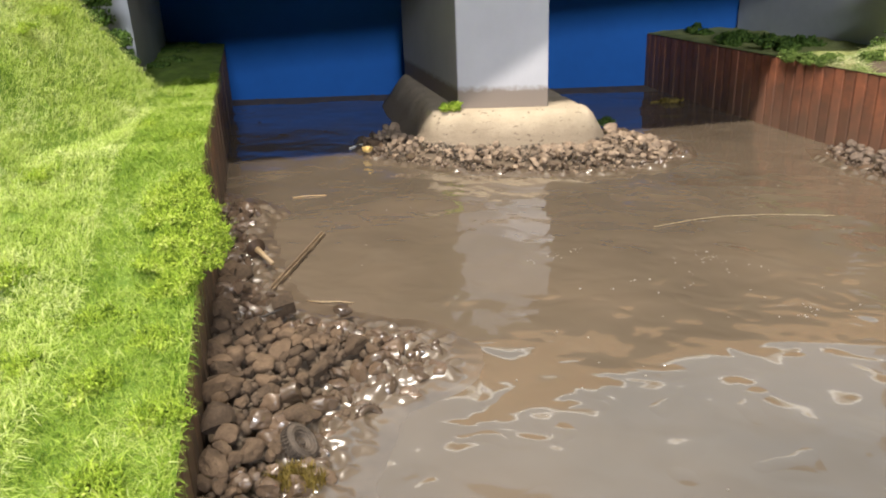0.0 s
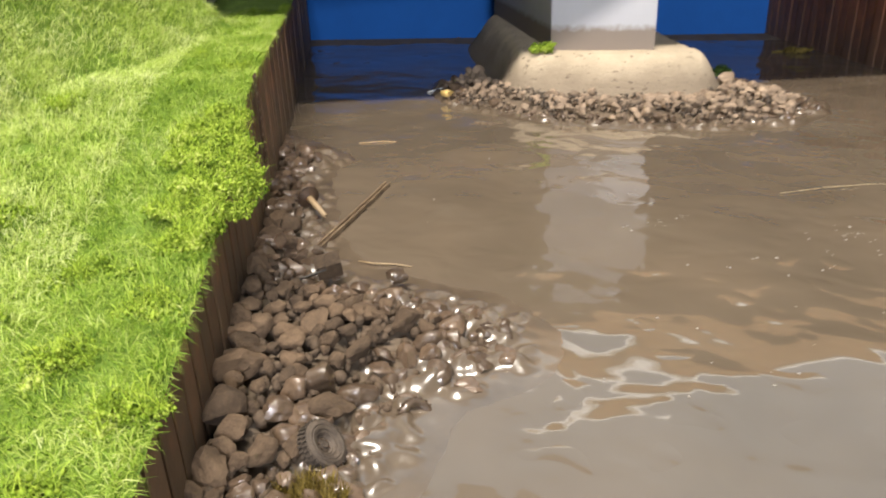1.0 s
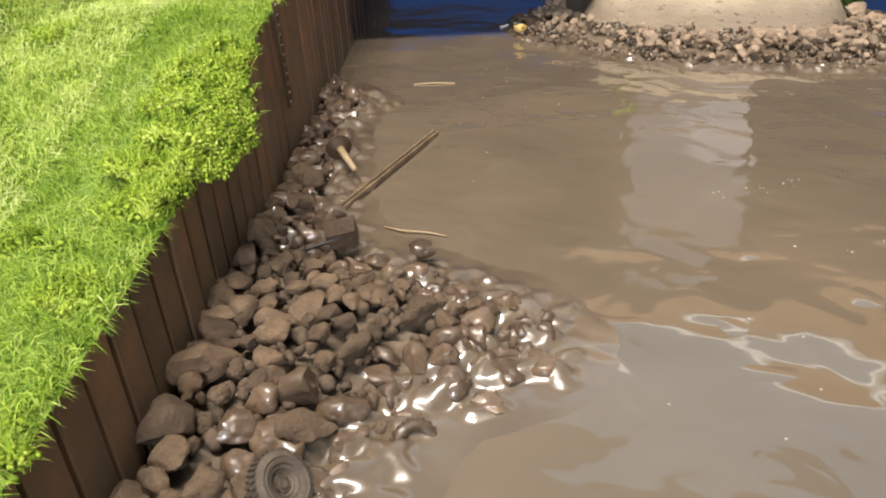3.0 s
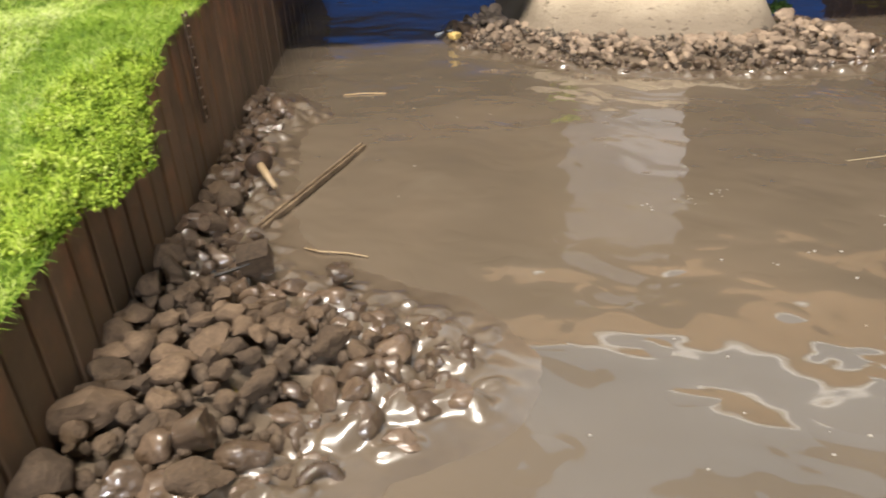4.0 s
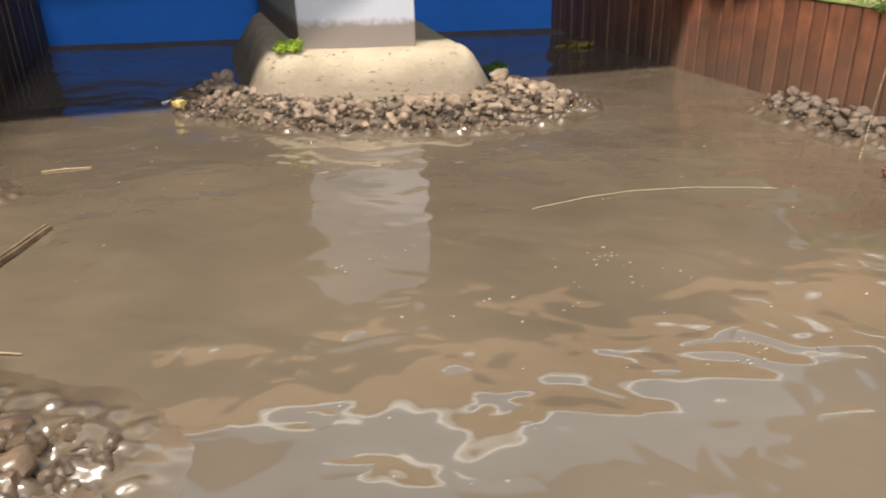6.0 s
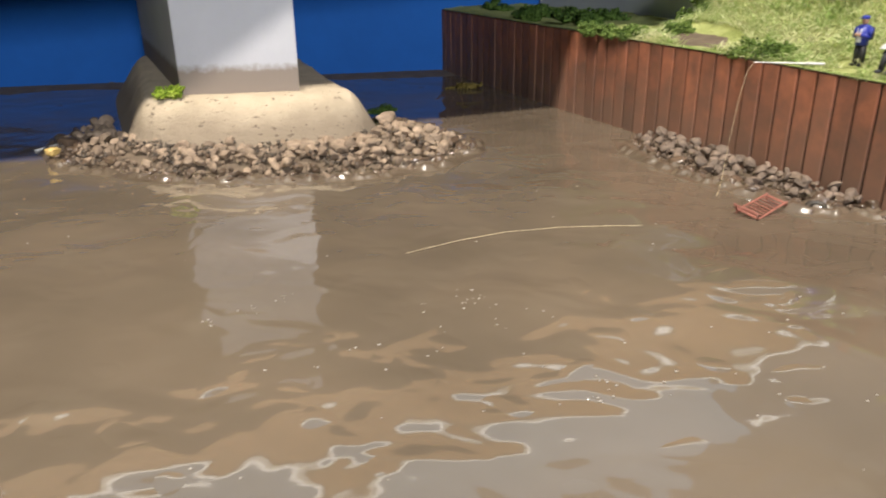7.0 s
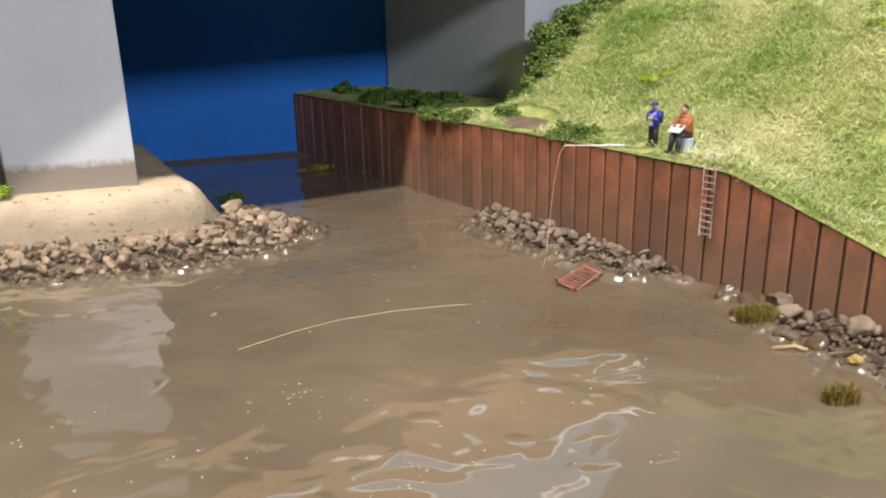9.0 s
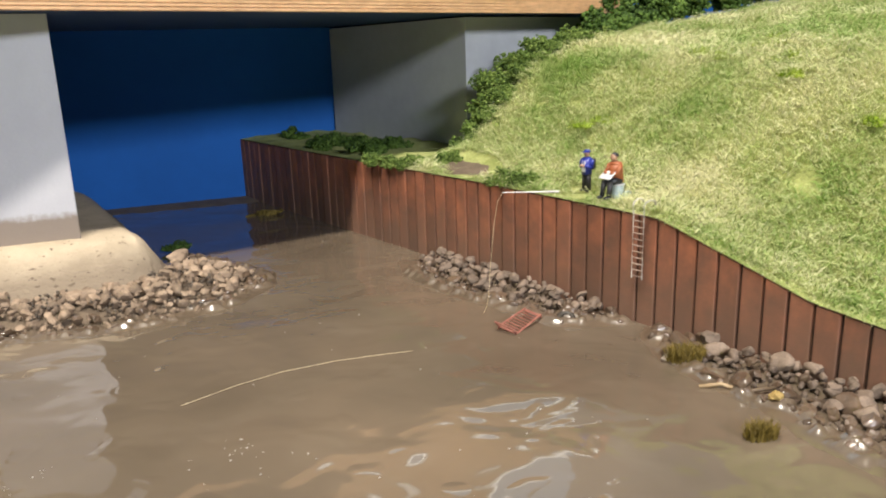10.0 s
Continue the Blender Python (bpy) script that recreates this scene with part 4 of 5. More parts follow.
def resin_film(shore, back, soaked, seed, reach=13.0, depth=16.0, label="glossy lumpy resin lapping round the shore stones"):
    """A glossy skin of resin that rides over the soaked stones along a shoreline and runs out flat on the water."""
    poly = shore + back[::-1]
    x0, x1 = min(p[0] for p in shore) - reach, max(p[0] for p in shore) + reach
    y0, y1 = min(p[1] for p in shore) - reach, max(p[1] for p in shore) + reach
    rng = random.Random(seed)
    lumps = []
    for x, y, r, h in soaked:
        d = edge_distance((x, y), shore)
        cover = 1.0 - d / depth + rng.uniform(-0.35, 0.25)
        if cover > 0:
            lumps.append((x, y, r * rng.uniform(1.15, 1.5), h * 0.75 + r * (0.3 + 0.55 * min(1.0, cover)), rng.uniform(0, 3.1), rng.uniform(0.5, 1.0)))
    for _ in range(int(len(lumps) * 0.9)):  # pebbles drowned in the resin
        i = rng.randrange(len(shore) - 1)
        t = rng.random()
        x = shore[i][0] + (shore[i + 1][0] - shore[i][0]) * t + rng.uniform(-1, 1) * reach * 0.4
        y = shore[i][1] + (shore[i + 1][1] - shore[i][1]) * t + rng.uniform(-1, 1) * reach * 0.4
        lumps.append((x, y, rng.uniform(1.6, 3.6), rng.uniform(0.7, 2.0), rng.uniform(0, 3.1), rng.uniform(0.5, 1.0)))
    step, index, verts, faces = 0.9, {}, [], []
    cells = collections.defaultdict(list)
    for q in lumps:
        for i in range(int((q[0] - 9) // 9), int((q[0] + 9) // 9) + 1):
            for j in range(int((q[1] - 9) // 9), int((q[1] + 9) // 9) + 1):
                cells[i, j].append(q)
    for i in range(int((x1 - x0) / step)):
        for j in range(int((y1 - y0) / step)):
            p = (x0 + i * step, y0 + j * step)
            if not left_wall(p[1]) + 1 < p[0] < right_wall(p[1]) - 1:
                continue
            d = edge_distance(p, shore)
            inner = inside(p, poly)
            deep = depth if p[1] < 232 or p[0] > 0 else depth * 0.3
            if d > (deep if inner else reach):
                continue
            k = 1.0 if inner else 1 - d / reach
            k = k * k * (3 - 2 * k)
            total = 1.0
            wx, wy = p[0] + 2.0 * noise.noise((p[0] / 5, p[1] / 5, seed + 20)), p[1] + 2.0 * noise.noise((p[0] / 5, p[1] / 5, seed + 30))
            for x, y, r, h, turn, flat in cells[int(p[0] // 9), int(p[1] // 9)]:
                dx, dy = wx - x, wy - y
                u, w = dx * math.cos(turn) + dy * math.sin(turn), (dy * math.cos(turn) - dx * math.sin(turn)) / flat
                q = (u * u + w * w) / (r * r)
                if q < 2.2:
                    total += math.exp(0.95 * h * max(0.0, 1 - q * 0.6)) - 1
            z = math.log(total) / 0.95 * k
            fold = noise.noise((p[0] / 9, p[1] / 6, seed)) + 0.5 * noise.noise((p[0] / 4, p[1] / 4, seed + 7))
            z += 0.55 * k - 0.14 + 0.3 * fold * k - (0.5 * max(0.0, d - 0.55 * deep) if inner else 0.0)
            index[i, j] = len(verts)
            verts.append((p[0], p[1], z))
    for (i, j), a in index.items():
        b, c, d = index.get((i + 1, j)), index.get((i + 1, j + 1)), index.get((i, j + 1))
        if None not in (b, c, d):
            faces.append((a, b, c, d))
    ob = put("resin_film", mesh_from("resin_film", verts, faces, RESIN, True))
    tagged(ob, label, "water", kind="stuff")


resin_film(LEFT_SHORE, LEFT_BACK, LEFT_SOAKED, 2, 17.0, 24.0, "silvery lumpy resin skin over the drowned stones")
resin_film(FOOT_SHORE, FOOT_BACK, FOOT_SOAKED, 4, 5.5, 15.0)
resin_film(RIGHT_SHORE, RIGHT_BACK, RIGHT_SOAKED, 6, 6.0, 13.0)
resin_film(NEAR_SHORE, NEAR_BACK, NEAR_SOAKED, 8, 8.0, 12.0)


def grit():
    """Fine dark grit in the hollows of the stone ring."""
    rng = np.random.default_rng(3)
    pts = []
    while len(pts) < 420:
        x, y = rng.uniform(-100, 90), rng.uniform(445, 500)
        p = (x, y)
        if inside(p, FOOT_SHORE + FOOT_BACK[::-1]) and n2(x, y, 18, 21) > 0.05:
            pts.append((x, y, min(6.5, edge_distance(p, FOOT_SHORE) * 0.28) + rng.uniform(0.3, 2.2)))
    v, f = crumbs(np.array(pts), (0.6, 1.3), rng)
    tagged(put("grit", np_mesh("grit", v, f, GRIT)), "fine dark grit between the footing stones", "grit", kind="stuff")


grit()


def bubbles():
    """Tiny resin drops standing on the water, which catch the lamps; pale colour adds to their glint."""
    rng = np.random.default_rng(12)
    spots = [(rng.uniform(-120, 240), rng.uniform(110, 440)) for _ in range(70)]
    for cx, cy, wide, k in ((10, 290, 1.6, 4), (20, 296, 2.5, 6), (30, 304, 2.5, 6), (85, 297, 5, 14), (117, 245, 2, 6), (112, 237, 3, 5), (96, 283, 8, 10), (60, 262, 9, 8), (45, 210, 14, 8)):
        spots += [(rng.normal(cx, wide), rng.normal(cy, wide)) for _ in range(k)]
    spots += [(rng.normal(185, 22), rng.normal(585, 20)) for _ in range(26)] + [(rng.normal(150, 30), rng.normal(245, 22)) for _ in range(16)]
    bm = bmesh.new()
    for x, y in spots:
        if left_wall(y) + 3 < x < right_wall(y) - 3:
            r = float(rng.uniform(0.14, 0.38))
            ball(bm, (x, y, 0.05), (r * rng.uniform(1, 1.6), r, r * 0.8), sub=2)
    tagged(put("water_drops", bm_mesh("water_drops", bm, DROPS, True)), "tiny resin drops on the water, coloured pale for glints", "water drops", kind="stuff")


bubbles()


# ---- flotsam on the left ----
def plank():
    root = thing("driftwood_plank", (-98, 285, 1.2), "split weathered driftwood plank lying in the mud", "driftwood")
    for dx, w, z in ((-0.8, 1.1, 0.4), (0.55, 1.15, 0.0)):
        bm = bmesh.new()
        box(bm, (w, 74, 1.8), (dx, 0, z), 0.35)
        bmesh.ops.subdivide_edges(bm, edges=[e for e in bm.edges if e.calc_length() > 30], cuts=9)
        for v in bm.verts:
            v.co.x += 0.35 * n2(v.co.y, dx, 12, 2)
            v.co.z += 0.3 * n2(v.co.y, dx, 15, 6)
        part("strip", bm, DRIFT, root)
    root.rotation_euler = (math.radians(-0.6), 0.0, math.radians(-2.0))


plank()


def peg():
    root = thing("wooden_peg", (-117, 282, 8), "pale wooden peg with a dark dished cap among stones", "peg")
    root.rotation_euler = (math.radians(0), math.radians(100), math.radians(-44))
    bm = bmesh.new()
    rod(bm, (0, 0, -2), (0, 0, 16), 1.6, 0.9, 12)
    part("stem", bm, PALE_WOOD, root, "pale bare wood stem", smooth=True)
    bm = bmesh.new()
    for r0, r1, z0, z1 in ((1.6, 4.4, 1.2, -0.4), (4.4, 4.7, -0.4, -0.9), (4.7, 1.0, -0.9, -0.3)):
        bmesh.ops.create_cone(bm, cap_ends=False, segments=20, radius1=r1, radius2=r0, depth=abs(z0 - z1), matrix=Matrix.Translation((0, 0, (z0 + z1) / 2)))
    part("cap", bm, RUSTY, root, "dark dished cap", smooth=True)


peg()


def crate():
    root = thing("small_box", (-84, 222, 8.0), "small closed brown box tipped on the stones", "box")
    root.rotation_euler = (math.radians(14), math.radians(-10), math.radians(25))
    bm = bmesh.new()
    box(bm, (8, 6.5, 5), (0, 0, 0), 0.5)
    part("body", bm, STONE, root)
    bm = bmesh.new()
    box(bm, (8.4, 6.9, 0.6), (0, 0, 2.9), 0.15)
    part("lid", bm, STONE, root)
    bm = bmesh.new()
    box(bm, (9.5, 0.5, 2.4), (-5.5, -3.0, 1.0), 0.1, Euler((0.7, 0, 0.1)).to_matrix())
    part("flap", bm, RUBBER, root, "dark thin flap")


crate()


def can():
    root = thing("tin_can", (-106, 237, 9), "small silted tin can lying on the stones", "can")
    root.rotation_euler = (math.radians(62), 0, math.radians(-15))
    bm = bmesh.new()
    rod(bm, (0, 0, -3.2), (0, 0, 3.2), 2.3, sides=16)
    part("body", bm, STONE, root, smooth=False)
    for z in (-3.2, 3.2):
        bm = bmesh.new()
        tube(bm, [(2.3 * math.cos(a), 2.3 * math.sin(a), z) for a in (2 * math.pi * k / 16 for k in range(17))], 0.28, 5)
        part("rim", bm, RUSTY, root)


can()


def tyre(at, r, turn, label, mat=RUBBER):
    root = thing("tyre", at, label, "tyre")
    root.rotation_euler = turn
    bm = bmesh.new()
    seg, ring = 30, 9
    vs = []
    for i in range(seg):
        a = 2 * math.pi * i / seg
        row = []
        for k in range(ring):
            b = 2 * math.pi * k / ring
            q = r * 0.74 + r * 0.27 * math.cos(b)
            row.append(bm.verts.new((q * math.cos(a), q * math.sin(a), r * 0.32 * math.sin(b))))
        vs.append(row)
    for i in range(seg):
        for k in range(ring):
            bm.faces.new((vs[i][k], vs[(i + 1) % seg][k], vs[(i + 1) % seg][(k + 1) % ring], vs[i][(k + 1) % ring]))
    part("body", bm, mat, root, smooth=True)
    bm = bmesh.new()
    for i in range(22):
        a = 2 * math.pi * i / 22
        box(bm, (r * 0.07, r * 0.1, r * 0.42), (r * 1.0 * math.cos(a), r * 1.0 * math.sin(a), 0), 0, Euler((0, 0, a)).to_matrix())
    part("tread", bm, mat, root, "worn tread blocks")




def wheel(at, r, normal, label):
    """A small road wheel: tyre with tread, ringed sidewall, dished rim with bolts."""
    root = thing("wheel", at, label, "wheel")
    root.rotation_euler = Vector(normal).to_track_quat("Z", "Y").to_euler()
    prof = [(0.50, 0.16), (0.56, 0.30), (0.66, 0.33), (0.69, 0.30), (0.74, 0.34), (0.80, 0.33), (0.83, 0.29), (0.93, 0.25), (0.96, 0.14), (0.96, -0.14), (0.90, -0.28), (0.6, -0.3), (0.5, -0.16)]

    def lathe(bm, profile, seg=36):
        rows = [[bm.verts.new((r * q * math.cos(2 * math.pi * i / seg), r * q * math.sin(2 * math.pi * i / seg), r * z)) for q, z in profile] for i in range(seg)]
        for u, w in zip(rows, rows[1:] + rows[:1]):
            for k in range(len(profile) - 1):
                bm.faces.new((u[k], w[k], w[k + 1], u[k + 1]))
    bm = bmesh.new()
    lathe(bm, prof)
    bmesh.ops.recalc_face_normals(bm, faces=bm.faces)
    body = part("tyre", bm, DUSTY_RUBBER, root, "silted grey-brown rubber tyre")
    bm = bmesh.new()
    for i in range(34):
        a = 2 * math.pi * i / 34
        for side in (-1, 1):
            box(bm, (r * 0.09, r * 0.1, r * 0.2), (r * 0.98 * math.cos(a + side * 0.04), r * 0.98 * math.sin(a + side * 0.04), side * r * 0.12), 0, Euler((0, 0, a)).to_matrix())
    part("tread", bm, DUSTY_RUBBER, body, "worn tread blocks")
    bm = bmesh.new()
    lathe(bm, [(0.02, 0.14), (0.13, 0.15), (0.15, 0.08), (0.30, 0.05), (0.36, 0.12), (0.40, 0.10), (0.45, 0.22), (0.52, 0.22)])
    rim = part("rim", bm, DUSTY_RUBBER, root, "dished silted rim", smooth=False)
    for i in range(6):
        a = 2 * math.pi * i / 6
        bm = bmesh.new()
        rod(bm, (r * 0.23 * math.cos(a), r * 0.23 * math.sin(a), r * 0.04), (r * 0.23 * math.cos(a), r * 0.23 * math.sin(a), r * 0.12), r * 0.035, sides=6)
        part("bolt", bm, RUSTY, rim)


wheel((-52.5, 139.5, 6.2), 5.9, (0.74, 0.02, 0.67), "old silted road wheel leaning on the stones")
tyre((-38, 162, -0.8), 4.8, (0.9, 0.4, 0.5), "old tyre almost buried in wet mud", STONE_WET)
tyre((238, 363, 1.0), 4.3, (0.35, -0.3, 0.3), "old dark tyre at the foot of the wall")


def tuft(at, r, h, n, seed, label):
    rng = np.random.default_rng(seed)
    a, q = rng.uniform(0, 6.28, n), np.sqrt(rng.uniform(0, 1, n)) * r
    roots = np.stack([q * np.cos(a) * 1.3, q * np.sin(a) * 0.8, np.zeros(n)], 1)
    v, f = fibres(roots, (h * 0.6, h), 0.4, (0.05, 0.7), rng)
    tagged(put("reed_tuft", np_mesh("reed_tuft", v, f, GRASS_OLIVE), at=at), label, "grass tuft", "reed tufts")


tuft((-50, 127, 2.0), 6.0, 6.5, 700, 31, "olive-brown reed tuft between stones and mud")
tuft((260, 303, 1.0), 6.5, 8, 800, 32, "olive-brown reed tuft at the wall's stones")
tuft((246, 244, 0.0), 4.6, 7, 420, 33, "olive-brown reed tuft standing in the mud")
tuft((-62, 175, 4.0), 1.5, 3, 30, 34, "tiny green tuft between the stones")


def twig(pts, r, mat, label, name="twig", category="twig"):
    bm = bmesh.new()
    tube(bm, pts, r, 6)
    tagged(put(name, bm_mesh(name, bm, mat, True)), label, category)


twig([(-82, 243, 0.4), (-76, 241.5, 0.7), (-68, 242.5, 0.5), (-62, 242, 0.3)], 0.26, PALE_WOOD, "pale thin twig floating on the mud")
twig([(-133, 385, 0.3), (-124, 388, 0.5), (-114, 390, 0.3)], 0.28, PALE_WOOD, "pale thin twig floating on the mud")
twig([(-128, 508, 0.3), (-122, 515, 0.9), (-119, 523, 0.5)], 0.7, ROD_WHITE, "white thin twig beside the stones")
twig([(250, 281, 0.4), (257, 278, 1.6), (262, 271, 0.8)], 0.8, PALE_WOOD, "bent tan twig stuck in the mud")
twig([(258, 272, 0.4), (266, 268, 2.2), (274, 269, 1.2)], 0.7, DRIFT, "brown twig across the stones")


def white_board():
    bm = bmesh.new()
    box(bm, (10, 5, 0.9), (0, 0, 0), 0.25)
    ob = put("white_board", bm_mesh("white_board", bm, CARD_WHITE), at=(255, 303, 1.0))
    ob.rotation_euler = (math.radians(12), math.radians(8), math.radians(-62))
    tagged(ob, "chipped white board half sunk beside reeds", "board")


white_board()


# ---- at the right wall ----
def trolley():
    root = thing("shopping_trolley", (216, 365, 1.2), "faded red wire shopping trolley lying in the mud", "trolley")
    root.rotation_euler = (math.radians(10), math.radians(-6), math.radians(32))
    root.scale = (0.85, 0.8, 0.8)
    bm = bmesh.new()
    for y in (-6, 6):
        tube(bm, [(-12, y, -1.5), (-11.5, y, 1), (12, y * 0.9, 2), (12.5, y * 0.9, -1)], 0.55)
    for x in (-12, 12):
        rod(bm, (x, -6, 1.2), (x, 6, 1.2), 0.55)
    part("frame", bm, RED_PLASTIC, root)
    for i in range(9):
        bm = bmesh.new()
        box(bm, (0.65, 11.6, 0.6), (-10 + i * 2.5, 0, 1.0 + i * 0.1), 0.15)
        part("bar", bm, RED_PLASTIC, root)
    bm = bmesh.new()
    rod(bm, (-12, -6, 1), (-15, -6.5, 5), 0.5)
    rod(bm, (-12, 6, 1), (-15, 6.5, 5), 0.5)
    rod(bm, (-15, -6.5, 5), (-15, 6.5, 5), 0.6)
    part("push_handle", bm, RED_PLASTIC, root)


trolley()


def ladder(at, turn, height, mat_rail, mat_rung, label, hoops=True, lean=0.0, half=2.8):
    root = thing("ladder", at, label, "ladder", "wall ladders")
    root.rotation_euler = (lean, 0, turn)
    for x in (-half, half):
        bm = bmesh.new()
        pts = [(x, 0, -height), (x, 0, 0)]
        if hoops:
            pts += [(x, -0.4, 2.6), (x * 1.05, 0.8, 4.4), (x * 1.1, 3.2, 5.0), (x * 1.15, 6.5, 4.4), (x * 1.15, 7.5, 2.5)]
        tube(bm, pts, 0.27 if hoops else 0.5, 6)
        part("rail", bm, mat_rail, root)
    for i in range(11):
        bm = bmesh.new()
        rod(bm, (-half, 0, -1.2 - i * (height - 2.4) / 10), (half, 0, -1.2 - i * (height - 2.4) / 10), 0.28, sides=6)
        part("rung", bm, mat_rung, root)


ladder((263.0, 345, 52), math.atan2(RIGHT_U.y, RIGHT_U.x) - math.pi, 30, STEEL, FADED, "thin pale metal ladder hooked over the rusty wall")
ladder((left_wall(280) + 1.8, 280.5, 58), math.atan2(LEFT_U.y, LEFT_U.x), 35.0, RUSTY, FADED, "dark rusty ladder fixed to the brown wall", False, half=2.2)


def rod_and_line():
    root = thing("fishing_rod", (224, 404, 54.2), "white fishing rod on the wall's edge with line cast out", "fishing rod")
    bm = bmesh.new()
    rod(bm, (0, 0, 0), (24, -12, 0.4), 0.2, 0.42, 8)
    part("pole", bm, ROD_WHITE, root)
    bm = bmesh.new()
    rod(bm, (18, -9, 0.3), (24.5, -12.2, 0.4), 0.55, 0.55, 8)
    part("grip", bm, ROD_WHITE, root)
    anchor = Vector((224, 404, 54.2))
    way = [(224, 404, 54.2), (221, 403.5, 50), (218.5, 402.5, 38), (216, 401, 20), (214, 399, 5), (211, 394, 0.6), (205, 384, -0.2), (198, 373, -0.6), (190, 361, -0.6), (180, 355, -0.6),
           (166, 354.5, -0.3), (152, 354.5, 0.35), (130, 354.5, 0.6), (108, 351.5, 0.7), (90, 345, 0.7), (70, 335, 0.5)]
    bm = bmesh.new()
    tube(bm, [Vector(p) - anchor for p in way], 0.095, 6)
    part("line", bm, THREAD, root, "tan thread line running down onto the water", smooth=True)


rod_and_line()


# ---- two small painted figurines, as plain shapes ----
BLUE_PAINT, DARK_PAINT = paint("blue_paint", (0.02, 0.035, 0.32), 0.35), paint("charcoal_paint", (0.03, 0.03, 0.035))
ORANGE_PAINT, WHITE_PAINT = paint("rust_orange_paint", (0.42, 0.13, 0.05)), paint("white_paint", (0.72, 0.72, 0.74))
BUFF_PAINT, PALE_BLUE = paint("buff_paint", (0.52, 0.30, 0.19)), paint("pale_blue_paint", (0.52, 0.62, 0.68))
FIG_MATS = [BLUE_PAINT, DARK_PAINT, ORANGE_PAINT, WHITE_PAINT, BUFF_PAINT]


def slotted(bm, slot, make):
    before = set(bm.faces)
    make()
    for f in bm.faces:
        if f not in before:
            f.material_index = slot
            f.smooth = True


def figurine(at, turn, label, sitting):
    bm = bmesh.new()
    if not sitting:
        for x in (-1.3, 1.3):
            slotted(bm, 1, lambda: rod(bm, (x * 1.2, 0, 0), (x * 0.75, 0, 8.6), 0.95, 1.35, 10))
            slotted(bm, 1, lambda: ball(bm, (x * 1.2, -0.8, 0.5), (0.9, 1.8, 0.6)))
        slotted(bm, 0, lambda: rod(bm, (0, 0, 7.8), (0, 0.1, 14.6), 2.3, 2.7, 12))
        slotted(bm, 0, lambda: ball(bm, (0, 0.1, 14.6), (2.8, 1.9, 1.2)))
        slotted(bm, 3, lambda: box(bm, (2.0, 0.5, 5.2), (0, -2.2, 11.6), 0.2))
        for x in (-1, 1):
            slotted(bm, 0, lambda: rod(bm, (x * 2.9, 0.2, 14.4), (x * 3.3, -0.3, 11.0), 0.95, 0.85, 8))
            slotted(bm, 0, lambda: rod(bm, (x * 3.3, -0.3, 11.0), (x * 1.0, -2.8, 11.8), 0.85, 0.7, 8))
            slotted(bm, 4, lambda: ball(bm, (x * 0.8, -3.0, 11.9), (0.7, 0.7, 0.7)))
        slotted(bm, 1, lambda: box(bm, (3.6, 2.0, 5.0), (0.4, 2.6, 12.2), 0.6))
        slotted(bm, 4, lambda: ball(bm, (0, -0.1, 17.0), (1.25, 1.4, 1.6)))
        slotted(bm, 0, lambda: ball(bm, (0, 0.0, 18.1), (1.5, 1.6, 0.95)))
        slotted(bm, 0, lambda: box(bm, (2.2, 1.6, 0.25), (0, -1.8, 17.9), 0.1))
    else:
        for x in (-1.2, 1.2):
            slotted(bm, 1, lambda: rod(bm, (x, 0.6, 6.2), (x * 1.2, -4.4, 6.4), 1.35, 1.1, 10))
            slotted(bm, 1, lambda: rod(bm, (x * 1.2, -4.4, 6.4), (x * 1.4, -5.4, 0.7), 1.1, 0.85, 10))
            slotted(bm, 1, lambda: ball(bm, (x * 1.4, -6.2, 0.6), (0.9, 1.8, 0.6)))
        slotted(bm, 2, lambda: rod(bm, (0, 0.8, 5.6), (0, -0.6, 12.4), 2.3, 2.5, 12))
        slotted(bm, 2, lambda: ball(bm, (0, -0.6, 12.3), (2.7, 1.9, 1.3)))
        for x in (-1, 1):
            slotted(bm, 2, lambda: rod(bm, (x * 2.7, -0.6, 12.0), (x * 2.7, -2.6, 9.0), 0.9, 0.8, 8))
            slotted(bm, 2, lambda: rod(bm, (x * 2.7, -2.6, 9.0), (x * 1.2, -4.4, 9.6), 0.8, 0.65, 8))
        slotted(bm, 3, lambda: box(bm, (5.6, 0.35, 4.0), (0, -4.6, 8.6), 0.1, Euler((-0.9, 0, 0)).to_matrix()))
        slotted(bm, 4, lambda: ball(bm, (0, -1.4, 14.8), (1.25, 1.4, 1.6)))
        slotted(bm, 1, lambda: ball(bm, (0, -1.0, 15.5), (1.35, 1.45, 1.1)))
    me = bm_mesh("figurine", bm, FIG_MATS)
    ob = put("figurine", me, at=at, turn=turn)
    ob.scale = (1.28,) * 3 if sitting else (1.08,) * 3
    tagged(ob, label, "figurine", "small figurines on the bank")


fx, fy, fz = on_right(389, 13)
figurine((fx, fy, fz + 0.9), math.radians(-70), "small standing painted figurine in blue on the grass", False)
fx, fy, fz = on_right(371, 12)
figurine((fx, fy, fz + 0.9), math.radians(-75), "small sitting painted figurine in orange on a bucket", True)


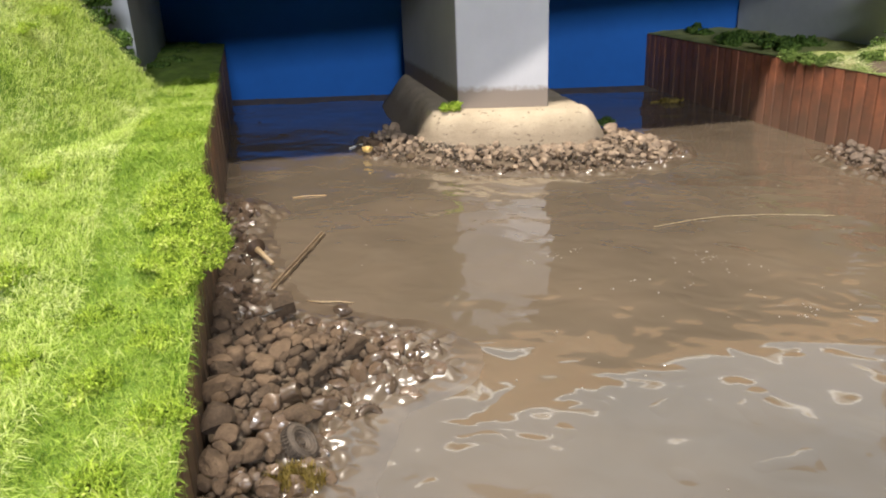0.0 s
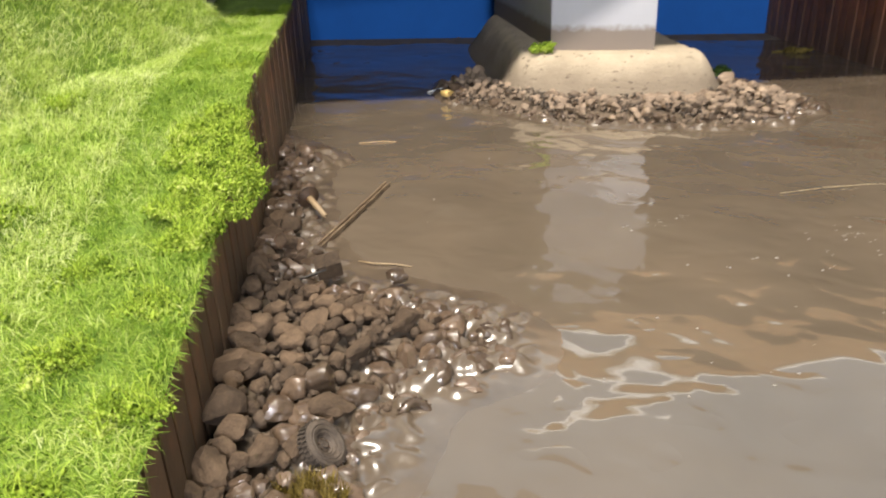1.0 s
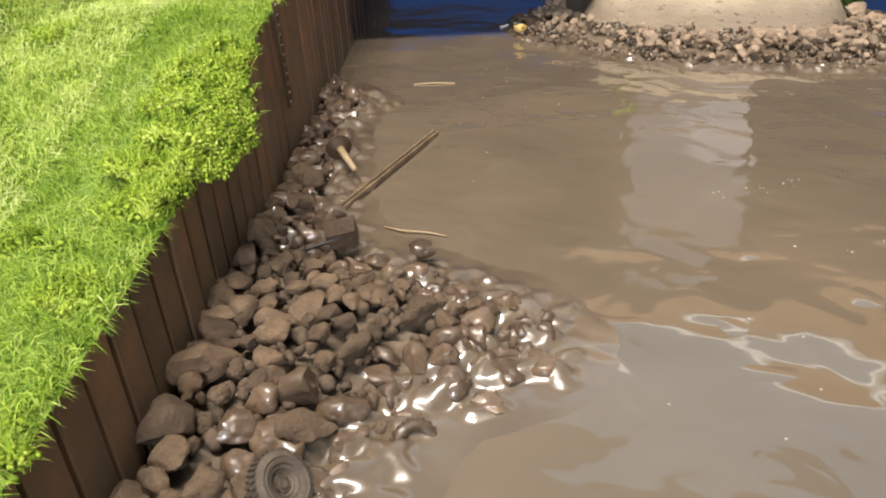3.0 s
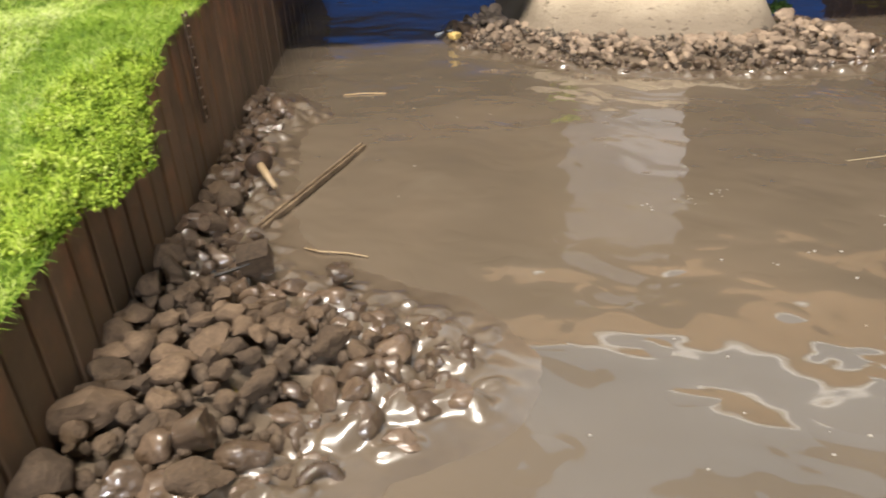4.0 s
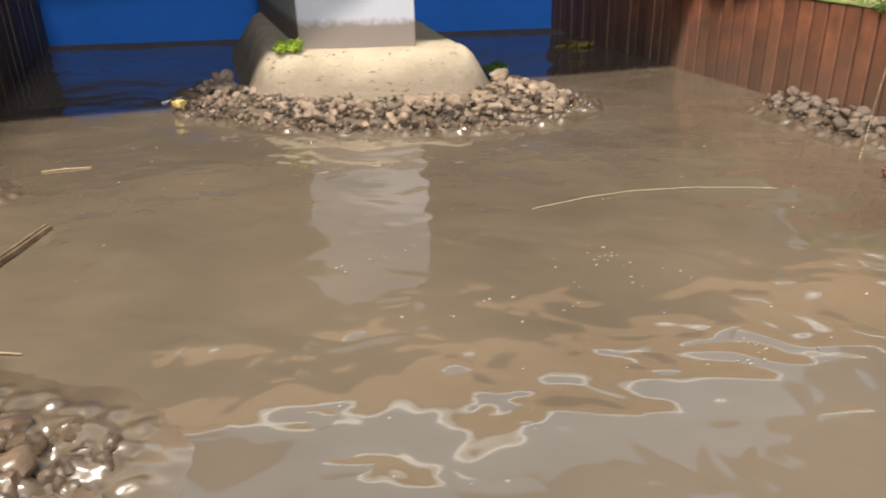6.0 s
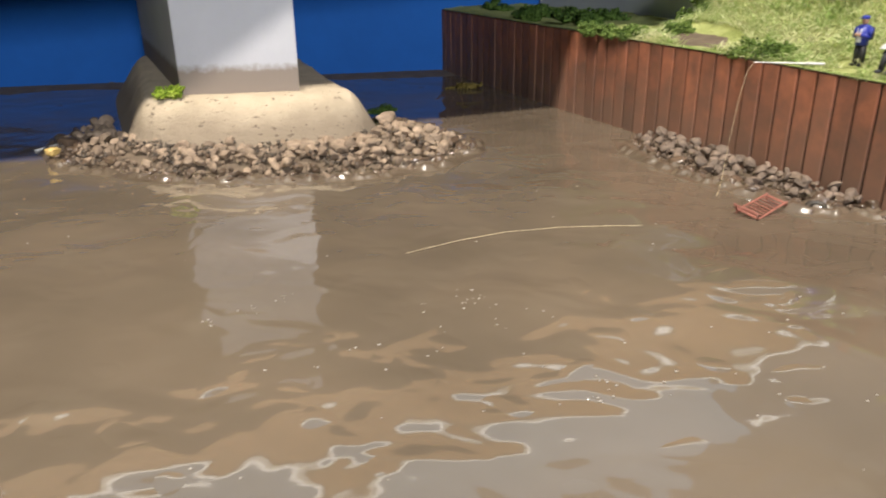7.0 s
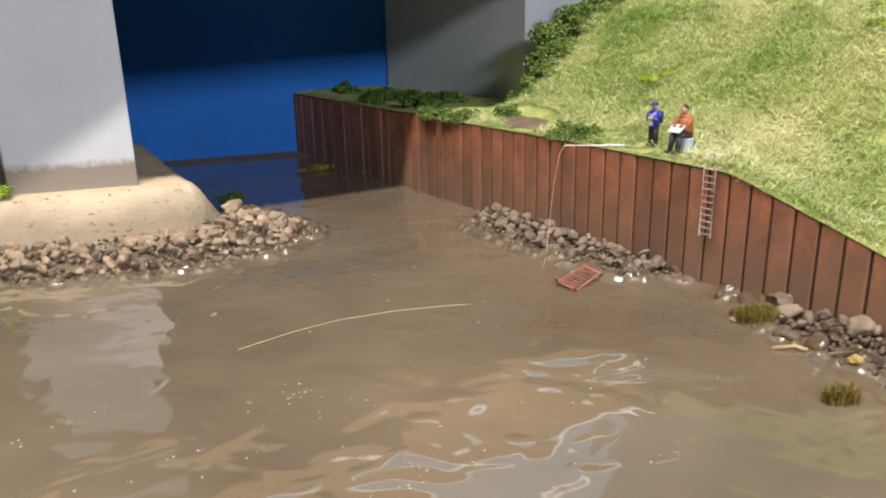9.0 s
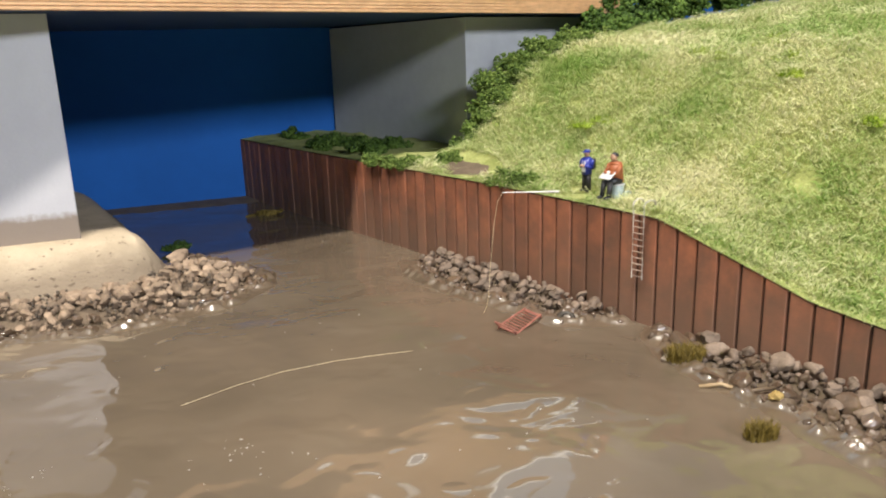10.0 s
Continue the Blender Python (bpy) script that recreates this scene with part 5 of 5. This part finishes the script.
def bucket():
    root = thing("bucket", (fx + 0.4, fy - 0.2, fz + 0.6), "small pale blue-white bucket used as a seat", "bucket")
    root.scale = (1.28, 1.28, 1.28)
    bm = bmesh.new()
    rod(bm, (0, 0, 0), (0, 0, 5.2), 2.3, 2.6, 16)
    part("body", bm, PALE_BLUE, root)
    bm = bmesh.new()
    tube(bm, [(2.65 * math.cos(a), 2.65 * math.sin(a), 5.1) for a in (2 * math.pi * k / 16 for k in range(17))], 0.25, 5)
    part("rim", bm, WHITE_PAINT, root)
    bm = bmesh.new()
    box(bm, (3.0, 2.2, 2.4), (3.6, -0.6, 1.2), 0.4)
    part("lid_box", bm, PALE_BLUE, root)


bucket()


# ---- sheet pile walls, pile by pile ----
def pile_mesh(width, z0, top_a, top_b):
    """One pile: a shallow trough profile with rolled edges, its head cut to the slope of the wall."""
    prof = [(0.42, 1.5), (0.62, 0.2), (1.1, 0.0), (width - 1.1, 0.0), (width - 0.62, 0.2), (width - 0.42, 1.5)]
    verts, faces = [], []
    for x, d in prof:
        verts.append((x, d, z0))
        verts.append((x, d, top_a + (top_b - top_a) * x / width))
    for x, d in prof:
        verts.append((x, 3.0, top_a + (top_b - top_a) * x / width))
    n = len(prof)
    for i in range(n - 1):
        faces.append((2 * i, 2 * i + 2, 2 * i + 3, 2 * i + 1))
        faces.append((2 * i + 1, 2 * i + 3, 2 * n + i + 1, 2 * n + i))
    return verts, faces


def pile_wall(name, wall, top, slope, y0, y1, step, mat, label, flip):
    u = Vector((slope, 1.0)).normalized()
    along = step / u.y
    root = thing(name, (0, 0, 0), label, "wall", kind="structure")
    # backing, which shows as the dark joint
    verts, faces = [], []
    n = Vector((-u.y, u.x)) * (1 if flip else -1)
    ys = [y0 + i * step for i in range(int((y1 - y0) / step) + 2)]
    for y in ys:
        for d in (1.2, 6.0):
            for z in (-12, top(y) - 1.6):
                verts.append((wall(y) + n.x * d, y + n.y * d, z))
    for i in range(len(ys) - 1):
        a, b = 4 * i, 4 * i + 4
        faces += [(a, b, b + 1, a + 1), (a + 1, b + 1, b + 3, a + 3), (a + 3, b + 3, b + 2, a + 2)]
    put("backing", mesh_from("backing", verts, faces, GROOVE), root, label="dark grimy joints between the piles")
    for i in range(len(ys) - 1):
        y = ys[i]
        a, b = top(y) - 0.9, top(y + step) - 0.9
        v, f = pile_mesh(along, -12, a, b)
        if flip:
            # seen from the other side: mirror the depth
            f = [tuple(reversed(q)) for q in f]
        jit = random.uniform(-0.25, 0.25)
        ang = math.atan2(u.y, u.x)
        ob = put("pile", mesh_from("pile", [(x, d if flip else -d, z) for x, d, z in v], f, mat), root, (wall(y), y, 0), turn=ang)
        ob.rotation_euler[0] = random.uniform(-0.006, 0.006)
        ob.location += Vector((n.x * jit, n.y * jit, 0)) * MM


pile_wall("wall_left", left_wall, left_top, -0.385, -294.7, 722, 9.65, RUST_BROWN, "brown rusty sheet pile river wall, silted at its foot", True)
pile_wall("wall_right", right_wall, right_top, -0.355, -187.5, 757, 9.42, RUST_RED, "rust-red sheet pile river wall with dark joints", False)
